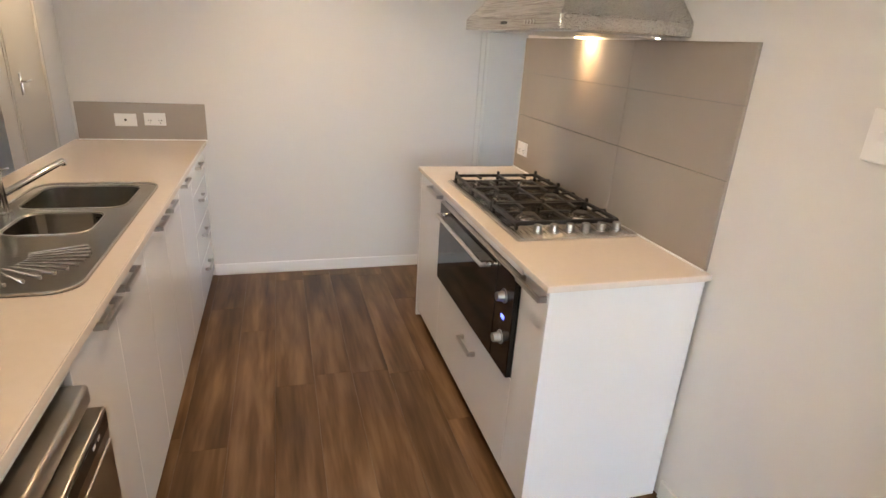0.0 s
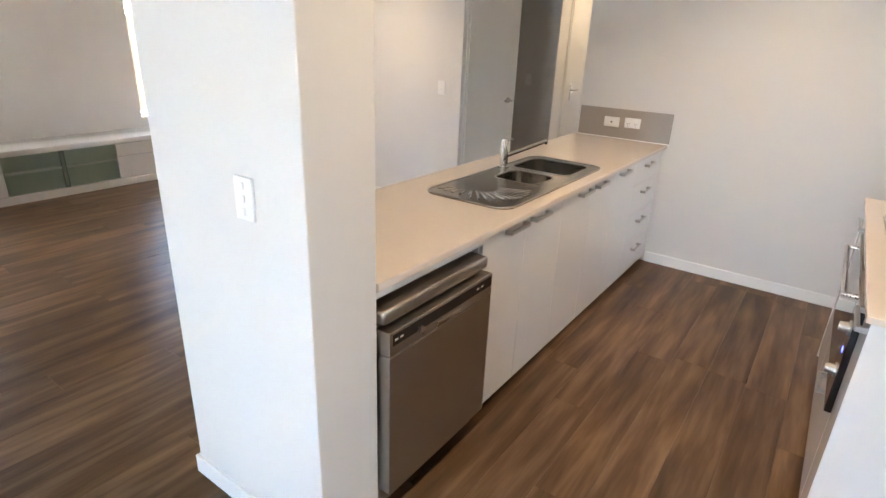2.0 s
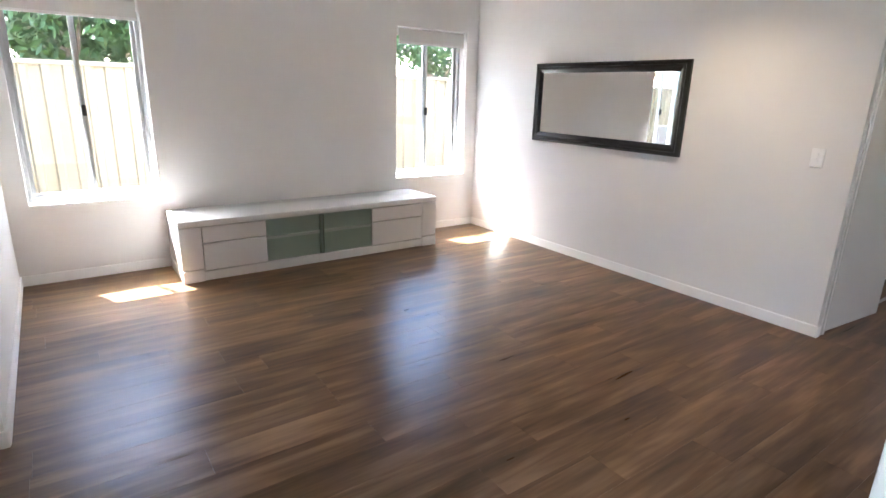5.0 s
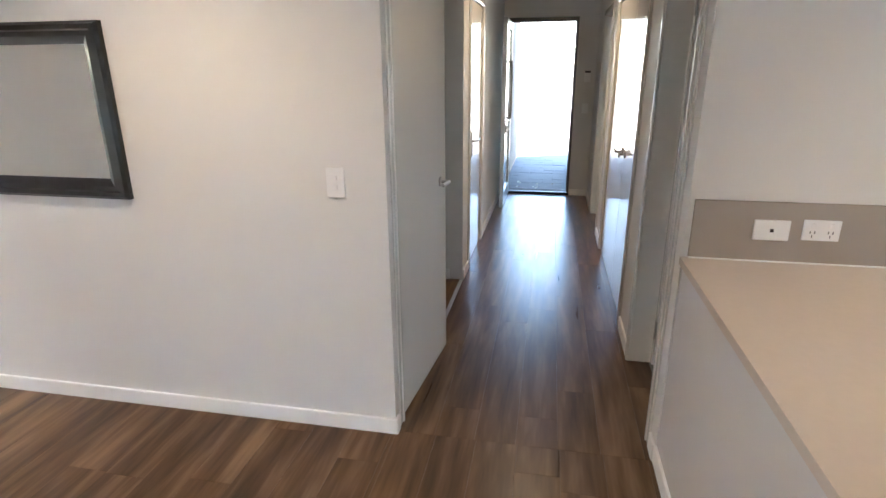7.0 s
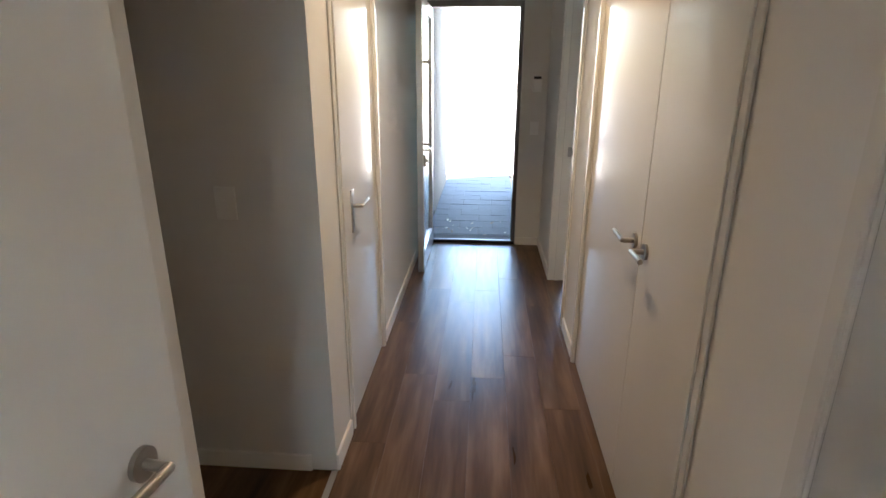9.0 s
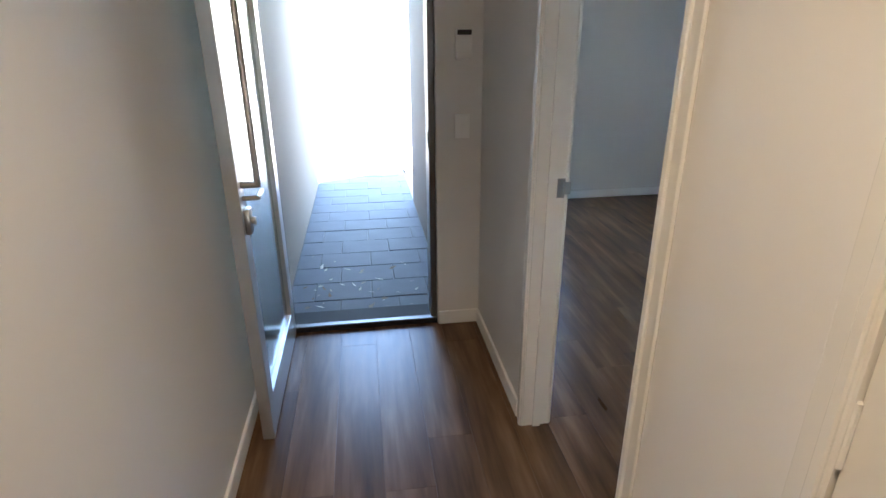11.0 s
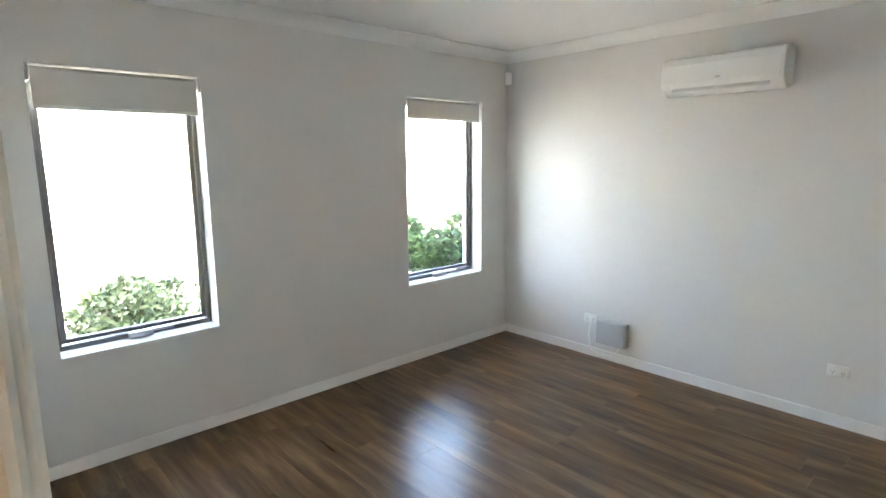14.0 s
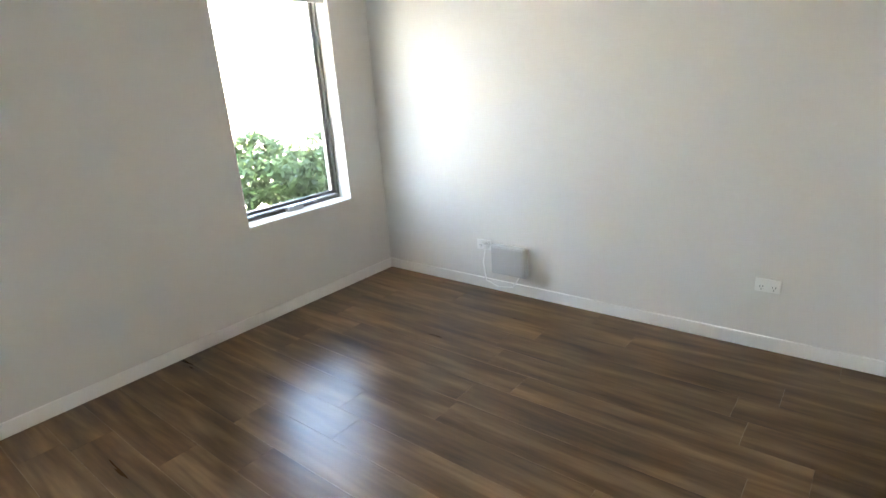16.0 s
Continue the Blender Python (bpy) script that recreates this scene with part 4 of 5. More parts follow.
# splashback, power point, rangehood
sb = thing("splashback", (XE, 2.27, 0.9), "taupe gloss tiled splashback behind the cooktop", "splashback")
part("backing", box(B(), XE - 0.006, XE - 0.001, 1.405, 2.975, 0.902, 1.592), M_GROUT, sb)
for y0, y1 in ((1.406, 1.985), (1.987, 2.974)):
    for z0, z1 in ((0.903, 1.196), (1.199, 1.418), (1.421, 1.591)):
        part("tile", box(B(), XE - 0.014, XE - 0.0055, y0, y1, z0, z1, 0.0008, 1), M_SPLASH, sb)
part("edge_trim", box(B(), XE - 0.016, XE - 0.001, 2.9745, 2.9795, 0.902, 1.593), M_TRIM, sb)
part("sealant", box(B(), XE - 0.019, XE - 0.013, 1.406, YS1, 0.9005, 0.906), M_PLASTIC, sb)
power_point((XE - 0.014, 2.867, 1.02), "x", -1, "white power point on the taupe splashback")
hd = thing("rangehood", (1.15, 2.16, 1.60), "brushed steel canopy rangehood with lit lamps", "rangehood")
RY0, RY1, RX0 = 1.70, 2.60, 0.835
part("skirt", box(B(), RX0, XE - 0.002, RY0, RY1, 1.602, 1.645, 0.003), M_STEEL, hd)
bm = B()
lo = [bm.verts.new(v) for v in ((RX0, RY0, 1.646), (XE - 0.002, RY0, 1.646), (XE - 0.002, RY1, 1.646), (RX0, RY1, 1.646))]
hi = [bm.verts.new(v) for v in ((1.06, 2.0, 1.93), (XE - 0.002, 2.0, 1.93), (XE - 0.002, 2.30, 1.93), (1.06, 2.30, 1.93))]
for i in range(4):
    bm.faces.new((lo[i], lo[(i + 1) % 4], hi[(i + 1) % 4], hi[i]))
bm.faces.new(hi), bm.faces.new(lo[::-1])
part("canopy", bm, M_STEEL, hd)
part("flue", box(B(), 1.065, XE - 0.002, 2.005, 2.295, 1.93, CEIL - 0.002, 0.002, 1), M_STEEL, hd)
part("filter", box(B(), RX0 + 0.05, XE - 0.05, RY0 + 0.06, RY1 - 0.06, 1.597, 1.6015), M_ALU_L, hd, "grey mesh filter")
for y in (1.80, 2.30):
    part("lamp", cyl(B(), (1.255, y, 1.592), (1.255, y, 1.597), 0.03, seg=24), M_LAMP if y > 2.2 else M_CHROME, hd, "round halogen lamp")
part("badge", box(B(), RX0 - 0.001, RX0, 2.12, 2.18, 1.619, 1.629), M_DARKPL, hd)
for i in range(4):
    part("button", cyl(B(), (RX0, 1.88 + i * 0.025, 1.624), (RX0 - 0.003, 1.88 + i * 0.025, 1.624), 0.007, seg=12), M_CHROME, hd)

# ---- living room ----
tv = thing("tv_unit", (-5.5, 1.6, 0), "low white lacquer TV unit with frosted glass doors", "tv unit")
TX0, TX1, TY0, TY1, TH = -5.795, -5.30, 0.524, 2.825, 0.483
part("top", box(B(), TX0, TX1 + 0.01, TY0 - 0.008, TY1 + 0.008, TH - 0.045, TH, 0.004), M_TVWHITE, tv, smooth=40)
part("body", box(B(), TX0 + 0.02, TX1 - 0.03, TY0 + 0.02, TY1 - 0.02, 0.05, TH - 0.047), M_TVWHITE, tv)
part("plinth", box(B(), TX0 + 0.03, TX1 - 0.012, TY0 + 0.02, TY1 - 0.02, 0.0, 0.048), M_TVWHITE, tv)
part("base_rail", box(B(), TX0 + 0.02, TX1, TY0, TY1, 0.026, 0.075, 0.002, 1), M_TVWHITE, tv)
for y0, y1 in ((TY0 - 0.006, TY0 + 0.15), (TY1 - 0.15, TY1 + 0.006)):
    part("side_block", box(B(), TX0 + 0.01, TX1 + 0.008, y0, y1, 0.103, TH - 0.056, 0.004), M_TVWHITE, tv, smooth=40)
    part("side_foot", box(B(), TX0 + 0.01, TX1 + 0.008, y0, y1, 0.0, 0.094, 0.004), M_TVWHITE, tv, smooth=40)
for y0, y1 in ((TY0 + 0.155, 1.165), (2.132, TY1 - 0.155)):
    for z0, z1 in ((0.084, 0.298), (0.308, TH - 0.056)):
        part("drawer_front", box(B(), TX1 - 0.028, TX1, y0, y1, z0, z1, 0.003), M_TVWHITE, tv)
mid = (1.165 + 2.132) / 2
for y0, y1 in ((1.17, mid - 0.012), (mid + 0.012, 2.127)):
    part("glass_door", box(B(), TX1 - 0.010, TX1 - 0.004, y0, y1, 0.085, TH - 0.06), M_FROST, tv, "frosted grey-green glass")
part("cabinet_back", box(B(), TX1 - 0.0295, TX1 - 0.0285, 1.167, 2.13, 0.08, TH - 0.055), M_TVBACK, tv)
part("divider", box(B(), TX1 - 0.028, TX1 - 0.011, mid - 0.02, mid + 0.02, 0.08, TH - 0.055), M_TVGLASS, tv)
part("shelf_edge", box(B(), TX1 - 0.0282, TX1 - 0.012, 1.17, 2.127, 0.262, 0.287), M_TVWHITE, tv)


def frame_mirror(name, x0, x1, z0, z1, y, side, label, fw=0.085):
    """A framed mirror on a wall along x: four mitred moulded rails and the glass."""
    t = thing(name, ((x0 + x1) / 2, y, z0), label, "mirror")
    prof = [(0.0, 0.0), (0.0, 0.022), (0.012, 0.034), (0.03, 0.036), (0.036, 0.028), (0.055, 0.03), (0.068, 0.024), (fw, 0.012), (fw, 0.0)]
    c = [(x0, z0), (x1, z0), (x1, z1), (x0, z1)]
    inw = [(1, 1), (-1, 1), (-1, -1), (1, -1)]
    for i in range(4):
        bm = B()
        ring = []
        for j in (i, (i + 1) % 4):
            ring.append([bm.verts.new((c[j][0] + inw[j][0] * u, y + side * (v + 0.001), c[j][1] + inw[j][1] * u)) for u, v in prof])
        k = len(prof)
        for q in range(k):
            bm.faces.new((ring[0][q], ring[0][(q + 1) % k], ring[1][(q + 1) % k], ring[1][q]))
        bm.faces.new(ring[0]), bm.faces.new(ring[1][::-1])
        part("frame_rail", bm, M_BLACK, t, smooth=25)
    a, b = sorted((y + side * 0.004, y + side * 0.010))
    part("mirror_glass", box(B(), x0 + fw - 0.004, x1 - fw + 0.004, a, b, z0 + fw - 0.004, z1 - fw + 0.004), M_MIRROR, t)
    return t


frame_mirror("wall_mirror_framed", -4.914, -3.344, 1.036, 1.741, YM, -1, "long mirror in a black moulded wooden frame")
frame_mirror("tall_mirror", -2.75, -2.20, 0.93, 2.15, YS, 1, "tall narrow mirror in a thin dark frame on the wall", 0.03)


def light_switch(at, axis, side, label, n=2, tall=True):
    w, h = (0.075, 0.118) if tall else (0.118, 0.075)
    marks = [((0, (i - (n - 1) / 2) * 0.035, 0.016, 0.02, 0.004, M_PLASTIC, "rocker") if tall else ((i - (n - 1) / 2) * 0.035, 0, 0.02, 0.016, 0.004, M_PLASTIC, "rocker")) for i in range(n)]
    return wall_plate("light_switch", at, axis, side, w, h, label, "light switch", marks)


light_switch((-2.425, YM, 1.135), "y", -1, "white two-rocker light switch at the hall corner")
light_switch((-0.655, 0.41, 1.165), "y", -1, "white tall light switch on the kitchen pier", 3)
light_switch((XE, 1.0, 1.40), "x", -1, "white light switch beside the splashback", 1)
light_switch((-2.55, 5.62, 1.12), "y", -1, "white light switch in the side room", 1)
power_point((-5.40, YM, 0.34), "y", -1, "white power point in the sunlit living room corner")

# ---- hall ----
al = thing("alarm_keypad", (-1.223, YD, 1.43), "white alarm keypad with a dark display", "alarm keypad")
part("case", box(B(), -1.25, -1.17, YD - 0.022, YD - 0.001, 1.385, 1.52, 0.006), M_PLASTIC, al, smooth=40)
part("display", box(B(), -1.243, -1.177, YD - 0.0235, YD - 0.0215, 1.493, 1.515), M_DARKPL, al, "dark display window")
part("flap", box(B(), -1.245, -1.175, YD - 0.025, YD - 0.0222, 1.391, 1.48, 0.002), M_PLASTIC, al)
light_switch((-1.215, YD, 1.08), "y", -1, "white light switch below the alarm keypad", 1)
tr = structure("floor_trim", box(B(), XHL - 0.02, XHL + 0.005, 4.70, 5.62, 0.0, 0.006, 0.002, 1), M_ALU_L, "silver threshold strip of the side room", "threshold")

# ---- bedroom ----
ac = thing("air_conditioner", (XB1, 9.0, 2.02), "white split-system air conditioner high on the wall", "air conditioner")
AY0, AY1, AZ0, AZ1 = 8.70, 9.45, 2.075, 2.33
bm = B()
pr = [(0.0, AZ0 + 0.03), (0.0, AZ1), (0.14, AZ1), (0.185, AZ1 - 0.02), (0.20, AZ1 - 0.06), (0.20, AZ0 + 0.075), (0.17, AZ0 + 0.03), (0.10, AZ0)]
r0 = [bm.verts.new((XB1 - 0.001 - u, AY0, z)) for u, z in pr]
r1 = [bm.verts.new((XB1 - 0.001 - u, AY1, z)) for u, z in pr]
for i in range(8):
    bm.faces.new((r0[i], r0[(i + 1) % 8], r1[(i + 1) % 8], r1[i]))
bm.faces.new(r0[::-1]), bm.faces.new(r1)
bmesh.ops.bevel(bm, geom=bm.edges[:], offset=0.006, segments=2, affect="EDGES")
part("case", bm, M_PLASTIC, ac, smooth=40)
part("front_panel", box(B(), XB1 - 0.208, XB1 - 0.2025, AY0 + 0.015, AY1 - 0.015, AZ0 + 0.08, AZ1 - 0.055, 0.0025), M_PLASTIC, ac)
lou = part("louvre", box(B(), -0.0035, 0.0035, -0.30, 0.30, -0.032, 0.032, 0.003), M_PLASTIC, ac)
lou.matrix_world = pose(XB1 - 0.181, (AY0 + AY1) / 2, AZ0 + 0.048, 0, 34, 0)
part("badge", box(B(), XB1 - 0.2092, XB1 - 0.2075, 9.06, 9.09, AZ0 + 0.098, AZ0 + 0.106), M_GREYPL, ac)
part("indicator", box(B(), XB1 - 0.2092, XB1 - 0.2075, 8.745, 8.775, AZ0 + 0.165, AZ0 + 0.18), M_PLASTIC, ac)
nb = thing("network_box", (XB1, 9.93, 0.14), "light grey plastic network box mounted low on the wall", "network box")
part("case", box(B(), XB1 - 0.055, XB1 - 0.001, 9.70, 9.967, 0.145, 0.347, 0.008), M_GREYPL, nb, smooth=40)
part("lid", box(B(), XB1 - 0.062, XB1 - 0.0555, 9.708, 9.959, 0.153, 0.339, 0.003), M_GREYPL, nb)
power_point((XB1, 10.054, 0.325), "x", -1, "white power point with a plug beside the network box")
pl = thing("power_plug", (XB1 - 0.01, 10.12, 0.33), "white plug with a thin grey cable", "plug")
part("plug", box(B(), XB1 - 0.045, XB1 - 0.0135, 10.005, 10.05, 0.305, 0.342, 0.006), M_PLASTIC, pl, smooth=40)
part("cable", tube(B(), [(XB1 - 0.03, 10.03, 0.305), (XB1 - 0.032, 10.05, 0.2), (XB1 - 0.034, 10.03, 0.07), (XB1 - 0.036, 9.93, 0.04), (XB1 - 0.034, 9.81, 0.055), (XB1 - 0.033, 9.755, 0.146)], 0.005, 6), M_PLASTIC, pl, smooth=40)
power_point((XB1, 8.31, 0.358), "x", -1, "white power point low on the bedroom wall")
sn = thing("motion_detector", (XB1 - 0.05, YB1 - 0.05, 2.32), "small white corner alarm detector", "alarm detector")
dt = part("case", box(B(), -0.03, 0.03, -0.022, 0.022, -0.055, 0.055, 0.01, 3), M_PLASTIC, sn, smooth=40)
dt.matrix_world = pose(XB1 - 0.045, YB1 - 0.045, 2.375, 0, 0, -45)

# ---- ceiling lamps ----
def downlight(x, y, watts, colour=(1.0, 0.74, 0.48)):
    t = thing("downlight", (x, y, CEIL), "round recessed ceiling downlight, warm and lit", "downlight", "ceiling downlights")
    bm = B()
    cyl(bm, (x, y, CEIL - 0.006), (x, y, CEIL - 0.0005), 0.052, 0.055, seg=32)
    part("trim_ring", bm, M_PLASTIC, t, smooth=40)
    part("lens", cyl(B(), (x, y, CEIL - 0.008), (x, y, CEIL - 0.0062), 0.038, seg=28), M_LAMP, t)
    l = bpy.data.lights.new("downlight_lamp", "SPOT")
    l.energy, l.color, l.spot_size, l.spot_blend, l.shadow_soft_size = watts, colour, radians(120), 0.7, 0.04
    o = new("downlight_lamp", l)
    o.matrix_world = pose(x, y, CEIL - 0.02)
    o.parent = t
    o.matrix_parent_inverse = t.matrix_world.inverted()


KW = 2.0
downlight(0.20, 0.95, KW)
downlight(0.20, 2.75, KW)
downlight(-2.95, 2.85, KW * 1.3)
downlight(-1.70, 6.15, KW * 1.15)
hood_lamp = bpy.data.lights.new("hood_lamp", "SPOT")
hood_lamp.energy, hood_lamp.color, hood_lamp.spot_size, hood_lamp.spot_blend, hood_lamp.shadow_soft_size = 0.09, (1.0, 0.5, 0.16), radians(80), 0.9, 0.015
hl_ob = new("hood_lamp", hood_lamp)
hl_ob.matrix_world = look((1.255, 2.30, 1.585), (1.275, 2.30, 0.9))
hl_ob.parent = hd
hl_ob.matrix_parent_inverse = hd.matrix_world.inverted()

# ---- outside ----
structure("ground", box(B(), -70, 70, -70, 90, -0.25, -0.16), M_EARTH, "dry pale earth around the house", "ground")
structure("road", box(B(), -60, 60, 12.9, 40, -0.16, -0.10), M_CONC, "wide pale sunlit concrete in front of the house", "road")


def steel_fence(name, along, pos, a0, a1, top, label):
    """Ribbed steel sheet fence with posts and a capping rail."""
    f = thing(name, (pos, a0, -0.2) if along == "y" else (a0, pos, -0.2), label, "fence")
    n = int((a1 - a0) / 2.4) + 1
    for k in range(n):
        s0, s1 = a0 + k * 2.4, min(a1, a0 + k * 2.4 + 2.38)
        bm = B()
        pts, u = [], s0
        while u < s1 - 0.02:
            for du, d in ((0, 0), (0.05, 0.0), (0.07, 0.03), (0.13, 0.03), (0.15, 0.0), (0.2, 0.0)):
                if u + du <= s1:
                    pts.append((u + du, d))
            u += 0.2
        pts = [p_ for k_, p_ in enumerate(pts) if k_ == 0 or p_[0] - pts[k_ - 1][0] > 1e-6]
        loop = pts + [(q, d - 0.004) for q, d in reversed(pts)]
        vs = [[bm.verts.new((pos + d, q, z) if along == "y" else (q, pos + d, z)) for q, d in loop] for z in (-0.2, top)]
        m = len(loop)
        for i in range(m):
            bm.faces.new((vs[0][i], vs[0][(i + 1) % m], vs[1][(i + 1) % m], vs[1][i]))
        part("panel", bm, M_FENCE, f)
        q = (pos - 0.03, pos + 0.06, s0 - 0.03, s0 + 0.03) if along == "y" else (s0 - 0.03, s0 + 0.03, pos - 0.03, pos + 0.06)
        part("post", box(B(), *q, -0.2, top + 0.02), M_FENCE, f)
        q = (pos - 0.02, pos + 0.05, s0, s1) if along == "y" else (s0, s1, pos - 0.02, pos + 0.05)
        part("capping", box(B(), *q, top, top + 0.05, 0.005, 1), M_FENCE, f)
    return f


steel_fence("steel_fence", "y", -8.6, -6.0, 12.0, 1.63, "cream ribbed steel boundary fence behind the windows")
structure("pavement", box(B(), -8.5, XW - 0.24, -0.91, 7.0, -0.16, -0.11), M_PATH, "pale concrete strip along the house", "pavement")
structure("eave_west", box(B(), XW - 1.17, XW - 0.24, -0.9, 7, 2.42, 2.56), M_CEIL, "white eave soffit over the windows", "eave")


def leaf_cloud(bm, centre, radii, count, size, rng):
    for _ in range(count):
        d = Vector((rng.gauss(0, 1), rng.gauss(0, 1), rng.gauss(0, 1))).normalized()
        r = rng.uniform(0.45, 1.0) ** 0.5 * (0.75 + 0.35 * noise.noise(d * 2.3 + Vector(centre)))
        p = Vector(centre) + Vector((d.x * radii[0], d.y * radii[1], d.z * radii[2])) * r
        a = Vector((rng.gauss(0, 1), rng.gauss(0, 1), rng.gauss(0, 1))).normalized()
        b = a.orthogonal().normalized()
        s = size * rng.uniform(0.7, 1.3)
        vs = [bm.verts.new(p + a * s), bm.verts.new(p + b * s * 0.42), bm.verts.new(p - a * s), bm.verts.new(p - b * s * 0.42 + a.cross(b) * s * 0.12)]
        bm.faces.new(vs)


def tree(x, y, h, r, label, seed, count=6000):
    rng = random.Random(seed)
    t = thing("garden_tree", (x, y, -0.2), label, "tree", "trees behind the fence")
    bm = B()
    tube(bm, [(x, y, -0.2), (x + 0.06, y + 0.04, h * 0.35), (x - 0.03, y + 0.1, h * 0.6)], 0.09, 10)
    for k in range(5):
        a = k * 1.26 + rng.uniform(0, 0.6)
        cyl(bm, (x, y + 0.05, h * (0.35 + 0.05 * k)), (x + r * 0.6 * math.cos(a), y + r * 0.6 * math.sin(a), h * 0.62 + 0.1 * k), 0.045, 0.015, seg=8)
    part("trunk", bm, M_BARK, t)
    bm = B()
    for k in range(7):
        a = k * 0.9 + rng.uniform(0, 0.7)
        c = (x + r * 0.5 * math.cos(a), y + r * 0.55 * math.sin(a), h * 0.66 + rng.uniform(-0.35, 0.4) * r)
        leaf_cloud(bm, c, (r * 0.55, r * 0.55, r * 0.48), count // 7, 0.075, rng)
    part("crown", bm, M_LEAF, t)


tree(-10.4, 0.2, 3.6, 1.6, "leafy green tree rising above the cream fence", 3)
tree(-10.9, 6.4, 3.9, 1.9, "leafy green tree rising above the cream fence", 5)
# this tree is added to keep low sky glow off the mirror wall
tree(-11.3, 2.6, 4.9, 2.1, "tall leafy green tree above the fence, added to screen the sky", 12)
tree(-12.4, 0.9, 4.4, 1.9, "leafy green tree rising above the cream fence", 9)


def shrub(x, y, r, h, seed, label, leaves=330, size=0.035, mat=None):
    rng = random.Random(seed)
    t = thing("garden_shrub", (x, y, -0.2), label, "shrub", "shrubs under the bedroom windows")
    bm = B()
    for k in range(6):
        a = k * 1.05
        cyl(bm, (x, y, -0.2), (x + r * 0.5 * math.cos(a), y + r * 0.4 * math.sin(a), h * 0.55), 0.012, 0.005, seg=6)
    part("stems", bm, M_BARK, t)
    bm = B()
    for k in range(9):
        a = k * 0.75 + rng.uniform(0, 0.5)
        leaf_cloud(bm, (x + r * 0.5 * math.cos(a), y + r * 0.45 * math.sin(a), h * rng.uniform(0.3, 0.78)), (r * 0.45, r * 0.42, h * 0.24), leaves, size, rng)
    part("foliage", bm, mat or M_LEAF2, t)


shrub(-0.05, 12.05, 0.5, 1.0, 21, "pale green flowering shrub outside the bedroom window")
shrub(0.75, 12.5, 0.4, 0.7, 25, "pale green flowering shrub outside the bedroom window")
shrub(2.85, 11.95, 0.8, 1.22, 29, "dense dark green shrub outside the bedroom window", 800, 0.042, M_LEAF)

# unseen overhang added to stretch the house shadow over the shrubs
structure("shade_eave_front", box(B(), -1.1, 3.3, YB1 + 0.24, YB1 + 0.84, 2.42, 2.56), M_CEIL, "added white eave, out of view, that shades the shrubs", "eave")
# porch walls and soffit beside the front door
wall("wall_porch_left", "y", -2.40, -2.22, YD + 0.24, 12.2, "cream rendered porch wall, darkened for the soffit's shade", z0=-0.16, mat=M_RENDER)
wall("wall_porch_right", "y", -1.235, -1.12, YD + 0.24, 11.4, "cream rendered porch wall, darkened for the soffit's shade", z0=-0.16, mat=M_RENDER)
structure("porch_soffit", box(B(), -2.40, -1.10, YD + 0.24, 11.5, CEIL, CEIL + 0.1), M_CEIL, "white porch soffit", "soffit")
steel_fence("side_fence", "y", -4.2, 12.4, 19.0, 1.6, "warm cream steel fence beside the front path")

# alfresco: slab, table, chairs, roof edge
# south roof is unseen, added to weaken daylight through the sliding door
structure("shade_roof_south", box(B(), XN - 0.22, 1.6, -5.0, -3.5, 2.4, 2.5), M_CEIL, "added flat white roof, out of view, dimming the rear door", "roof")
structure("patio_roof", box(B(), -8.2, XN - 0.23, -6.1, -0.91, 2.56, 2.66), M_CEIL, "flat white roof over the patio", "roof")
structure("patio", box(B(), -8.5, XN - 0.22, -6.0, -0.92, -0.16, -0.06), M_PATIO, "grey paved patio beside the living room", "patio")
steel_fence("patio_fence", "x", -6.2, -8.6, -1.0, 1.7, "cream ribbed steel fence round the patio")


def dining_chair(at, turn):
    c = thing("patio_chair", (0, 0, 0), "grey-beige high-backed woven patio chair", "chair", "chairs round the patio table")
    part("seat", box(B(), -0.23, 0.23, -0.24, 0.24, 0.40, 0.47, 0.015), M_CHAIR, c, smooth=40)
    bm = box(B(), -0.22, 0.22, -0.26, -0.21, 0.44, 1.0, 0.018)
    for v in bm.verts:
        v.co.y -= 0.12 * max(0.0, v.co.z - 0.47)
    part("backrest", bm, M_CHAIR, c, smooth=40)
    for x in (-0.2, 0.2):
        for y in (-0.21, 0.21):
            part("leg", cyl(B(), (x, y, 0.402), (x * 1.08, y * 1.1, 0.0), 0.024, 0.016, seg=10), M_DARKPL, c, "dark leg")
    c.matrix_world = pose(*at, 0, 0, turn)
    return c


ch = dining_chair((-5.0, -1.78, -0.06), 186)
for at, turn in (((-5.6, -1.62, -0.06), 180), ((-6.2, -1.5, -0.06), 184), ((-7.1, -2.2, -0.06), -88), ((-5.4, -3.5, -0.06), 2)):
    copy_thing(ch, pose(*at, 0, 0, turn))
tb = thing("patio_table", (-5.5, -2.6, -0.06), "greyish rectangular patio dining table", "table")
part("tabletop", box(B(), -6.6, -4.4, -3.1, -2.2, 0.65, 0.69, 0.008), M_TABLE, tb)
for x in (-6.5, -4.5):
    for y in (-3.0, -2.3):
        part("leg", box(B(), x - 0.035, x + 0.035, y - 0.035, y + 0.035, -0.06, 0.65, 0.004), M_TIMBER, tb)
pg = thing("neighbour_roof", (-11.0, -4.0, -0.16), "orange timber beam and pale sheet roof next door", "roof")
part("beam", box(B(), -10.65, -10.52, -9.0, -1.2, 2.0, 2.14), M_TIMBER, pg)
bm = box(B(), -14.0, -10.3, -9.2, -1.0, 2.16, 2.2)
for v in bm.verts:
    v.co.z += 0.25 * (-10.3 - v.co.x)
part("sheet", bm, M_ROOF, pg)
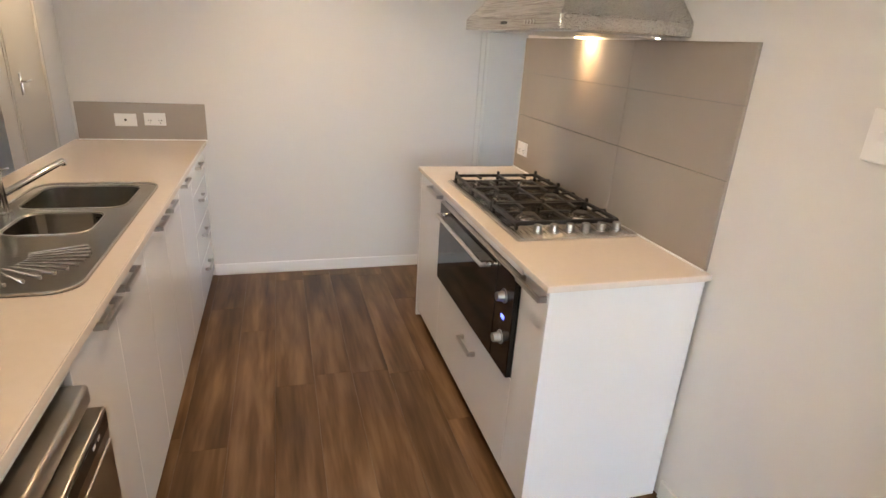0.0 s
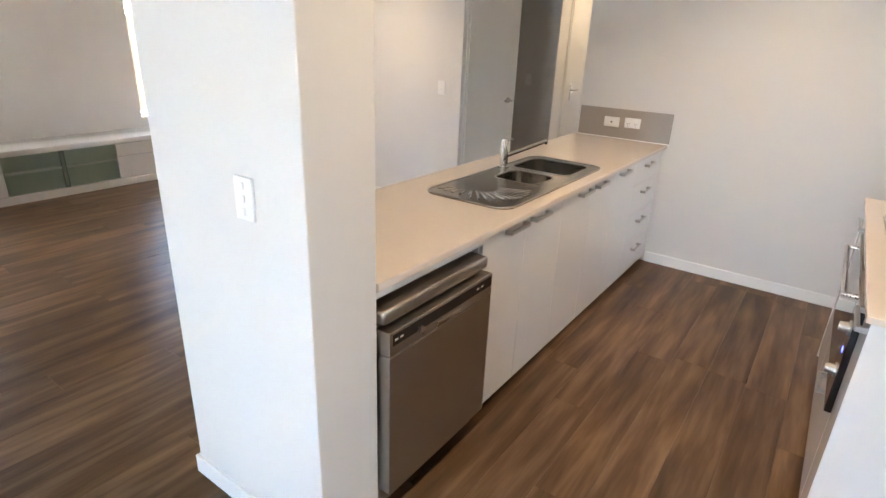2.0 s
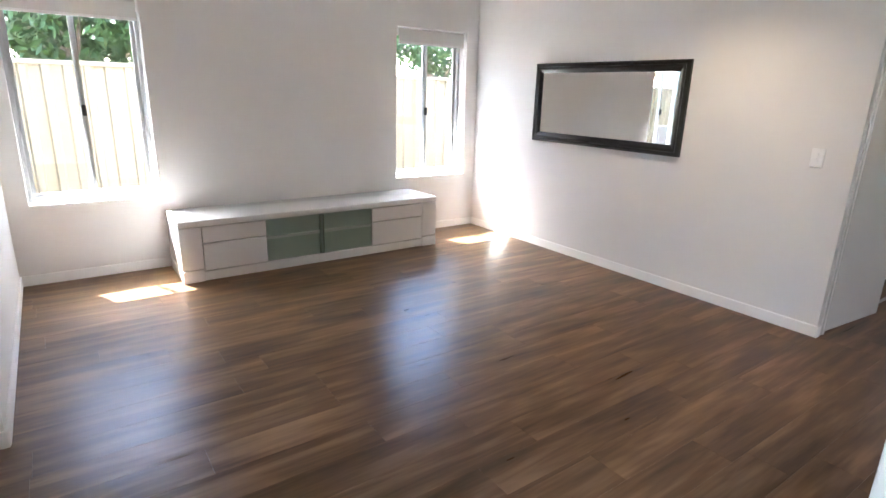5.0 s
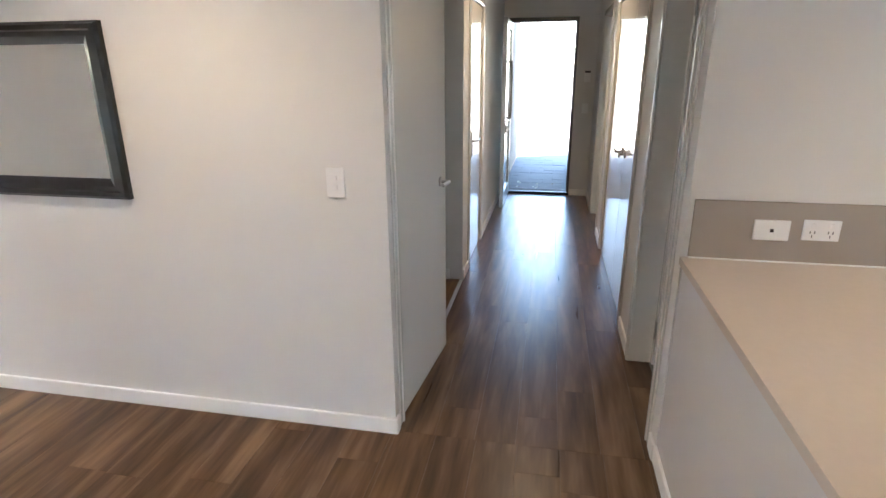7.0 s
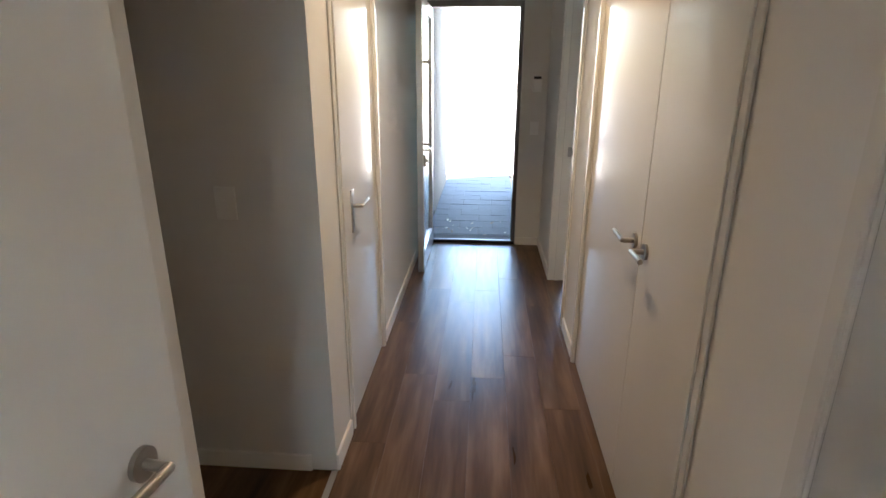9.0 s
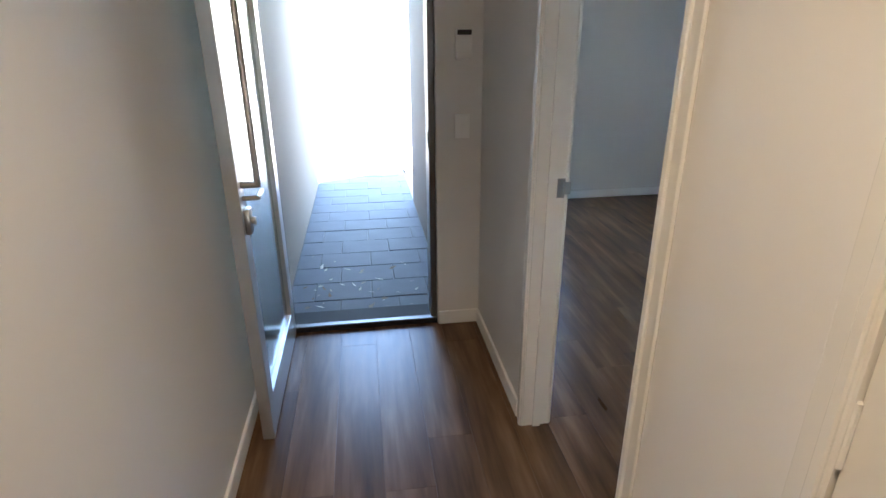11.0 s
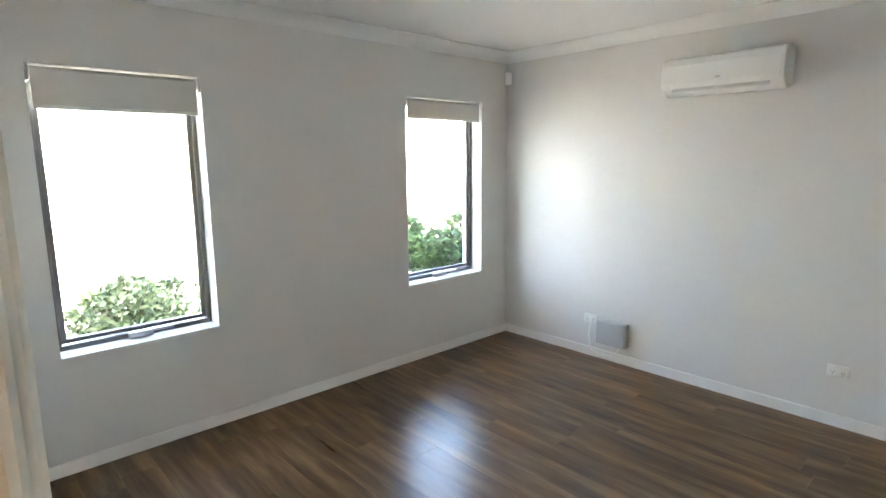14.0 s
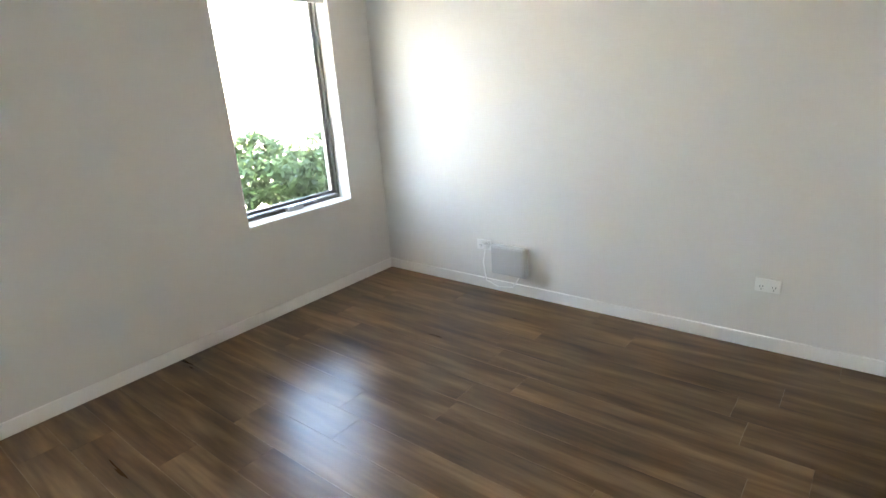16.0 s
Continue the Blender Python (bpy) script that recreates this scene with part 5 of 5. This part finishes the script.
for y in (-8.5, -5, -1.5):
    part("post", box(B(), -10.64, -10.53, y - 0.06, y + 0.06, -0.2, 2.0), M_TIMBER, pg)

# ---- floors, plank by plank ----
PW, PL, GAP = 0.18, 1.22, 0.0004
plank_meshes = {}


def plank_mesh(w, l):
    key = (round(w, 3), round(l, 3))
    if key not in plank_meshes:
        bm = B()
        h, e = 0.006, 0.0006
        b = [bm.verts.new(v) for v in ((-w / 2, -l / 2, -h), (w / 2, -l / 2, -h), (w / 2, l / 2, -h), (-w / 2, l / 2, -h))]
        m_ = [bm.verts.new(v) for v in ((-w / 2, -l / 2, -e), (w / 2, -l / 2, -e), (w / 2, l / 2, -e), (-w / 2, l / 2, -e))]
        t = [bm.verts.new(v) for v in ((-w / 2 + e, -l / 2 + e, 0), (w / 2 - e, -l / 2 + e, 0), (w / 2 - e, l / 2 - e, 0), (-w / 2 + e, l / 2 - e, 0))]
        for lo_, hi_ in ((b, m_), (m_, t)):
            for i in range(4):
                bm.faces.new((lo_[i], lo_[(i + 1) % 4], hi_[(i + 1) % 4], hi_[i]))
        bm.faces.new(t), bm.faces.new(b[::-1])
        me = bpy.data.meshes.new("plank")
        bm.to_mesh(me)
        bm.free()
        me.materials.append(M_WOOD)
        plank_meshes[key] = me
    return plank_meshes[key]


def plank_floor(name, x0, x1, y0, y1, label, seed):
    f = structure(name, box(B(), x0, x1, y0, y1, -0.05, -0.007), M_SUB, label, "floor")
    rng = random.Random(seed)
    x = x0
    while x < x1 - 0.01:
        w = min(PW, x1 - x)
        y = y0 - rng.choice((0.0, 0.3, 0.6, 0.9)) - rng.uniform(0, 0.2)
        while y < y1 - 0.01:
            a, b = max(y, y0), min(y + PL, y1)
            if b - a > 0.02:
                ob = new("plank", plank_mesh(w - GAP, b - a - GAP))
                ob.parent = f
                ob.location = (x + w / 2, (a + b) / 2, 0)
            y += PL
        x += PW
    return f


plank_floor("floor_living", XW, XHL, YS + 0.0, YM, "brown wood-look plank floor of the living room", 1)
plank_floor("floor_kitchen", XHL, XE, -0.9, YE, "brown wood-look plank floor of the kitchen", 2)
plank_floor("floor_dining", XN, 1.215, -3.4, -0.9, "brown wood-look plank floor of the dining space", 3)
plank_floor("floor_hall", XHL - 0.01, XHR + 0.11, YE, YD + 0.012, "brown wood-look plank floor of the hall", 4)
plank_floor("floor_bedroom", XHR + 0.11, XB1, YB0, YB1, "brown wood-look plank floor of the bedroom", 5)
structure("floor_side_room", box(B(), -3.5, XHL - 0.01, YM + 0.09, 5.62, -0.05, 0.0), M_WOOD, "brown wood-look floor of the side room", "floor")
structure("floor_wet_room", box(B(), XHR + 0.11, 3.1, YE + 0.1, YB0 - 0.1, -0.05, -0.003), M_CONC, "pale floor behind the hall doors", "floor")
structure("floor_nook", box(B(), XE, 3.1, 2.98, YE, -0.05, 0.0), M_WOOD, "brown wood-look floor of the side passage", "floor")

# porch pavers
pv = structure("pavement_porch", box(B(), -2.22, -1.235, YD + 0.202, 13.2, -0.16, -0.060), M_SAND, "grey clay pavers of the porch", "pavement")
bm = box(B(), -0.1775, 0.1775, -0.130, 0.130, -0.05, 0.0, 0.003, 1)
paver_me = bpy.data.meshes.new("paver")
bm.to_mesh(paver_me)
bm.free()
paver_me.materials.append(M_PAVER)
rng = random.Random(7)
for r in range(15):
    y = 9.118 + r * 0.264
    start = -2.215 - (0.18 if r % 2 else 0.03) - rng.uniform(0, 0.03)
    for k in range(4):
        x0, x1 = max(-2.215, start + k * 0.361), min(-1.24, start + (k + 1) * 0.361)
        if x1 - x0 < 0.03:
            continue
        ob = new("paver", paver_me)
        ob.parent = pv
        ob.location = ((x0 + x1) / 2, y, -0.056 + rng.uniform(-0.002, 0.002))
        ob.rotation_euler = (rng.uniform(-0.006, 0.006), rng.uniform(-0.006, 0.006), rng.uniform(-0.006, 0.006))
        ob.scale = ((x1 - x0 - 0.004) / 0.355, 1, 1)
lit = B()
for _ in range(40):
    p = Vector((rng.uniform(-2.15, -1.4), 9.1 + abs(rng.gauss(0, 0.35)), -0.052))
    a = rng.uniform(0, 6.28)
    s = rng.uniform(0.014, 0.045)
    d, n = Vector((math.cos(a), math.sin(a), 0.25)) * s, Vector((-math.sin(a), math.cos(a), 0.3)) * s * 0.3
    lit.faces.new([lit.verts.new(q) for q in (p - d * 0.5, p + n, p + d, p - n)])
tagged(finish("leaf_litter", lit, M_DRY), "scattered dry leaves and twigs on the porch pavers", "leaf litter", "", "stuff")
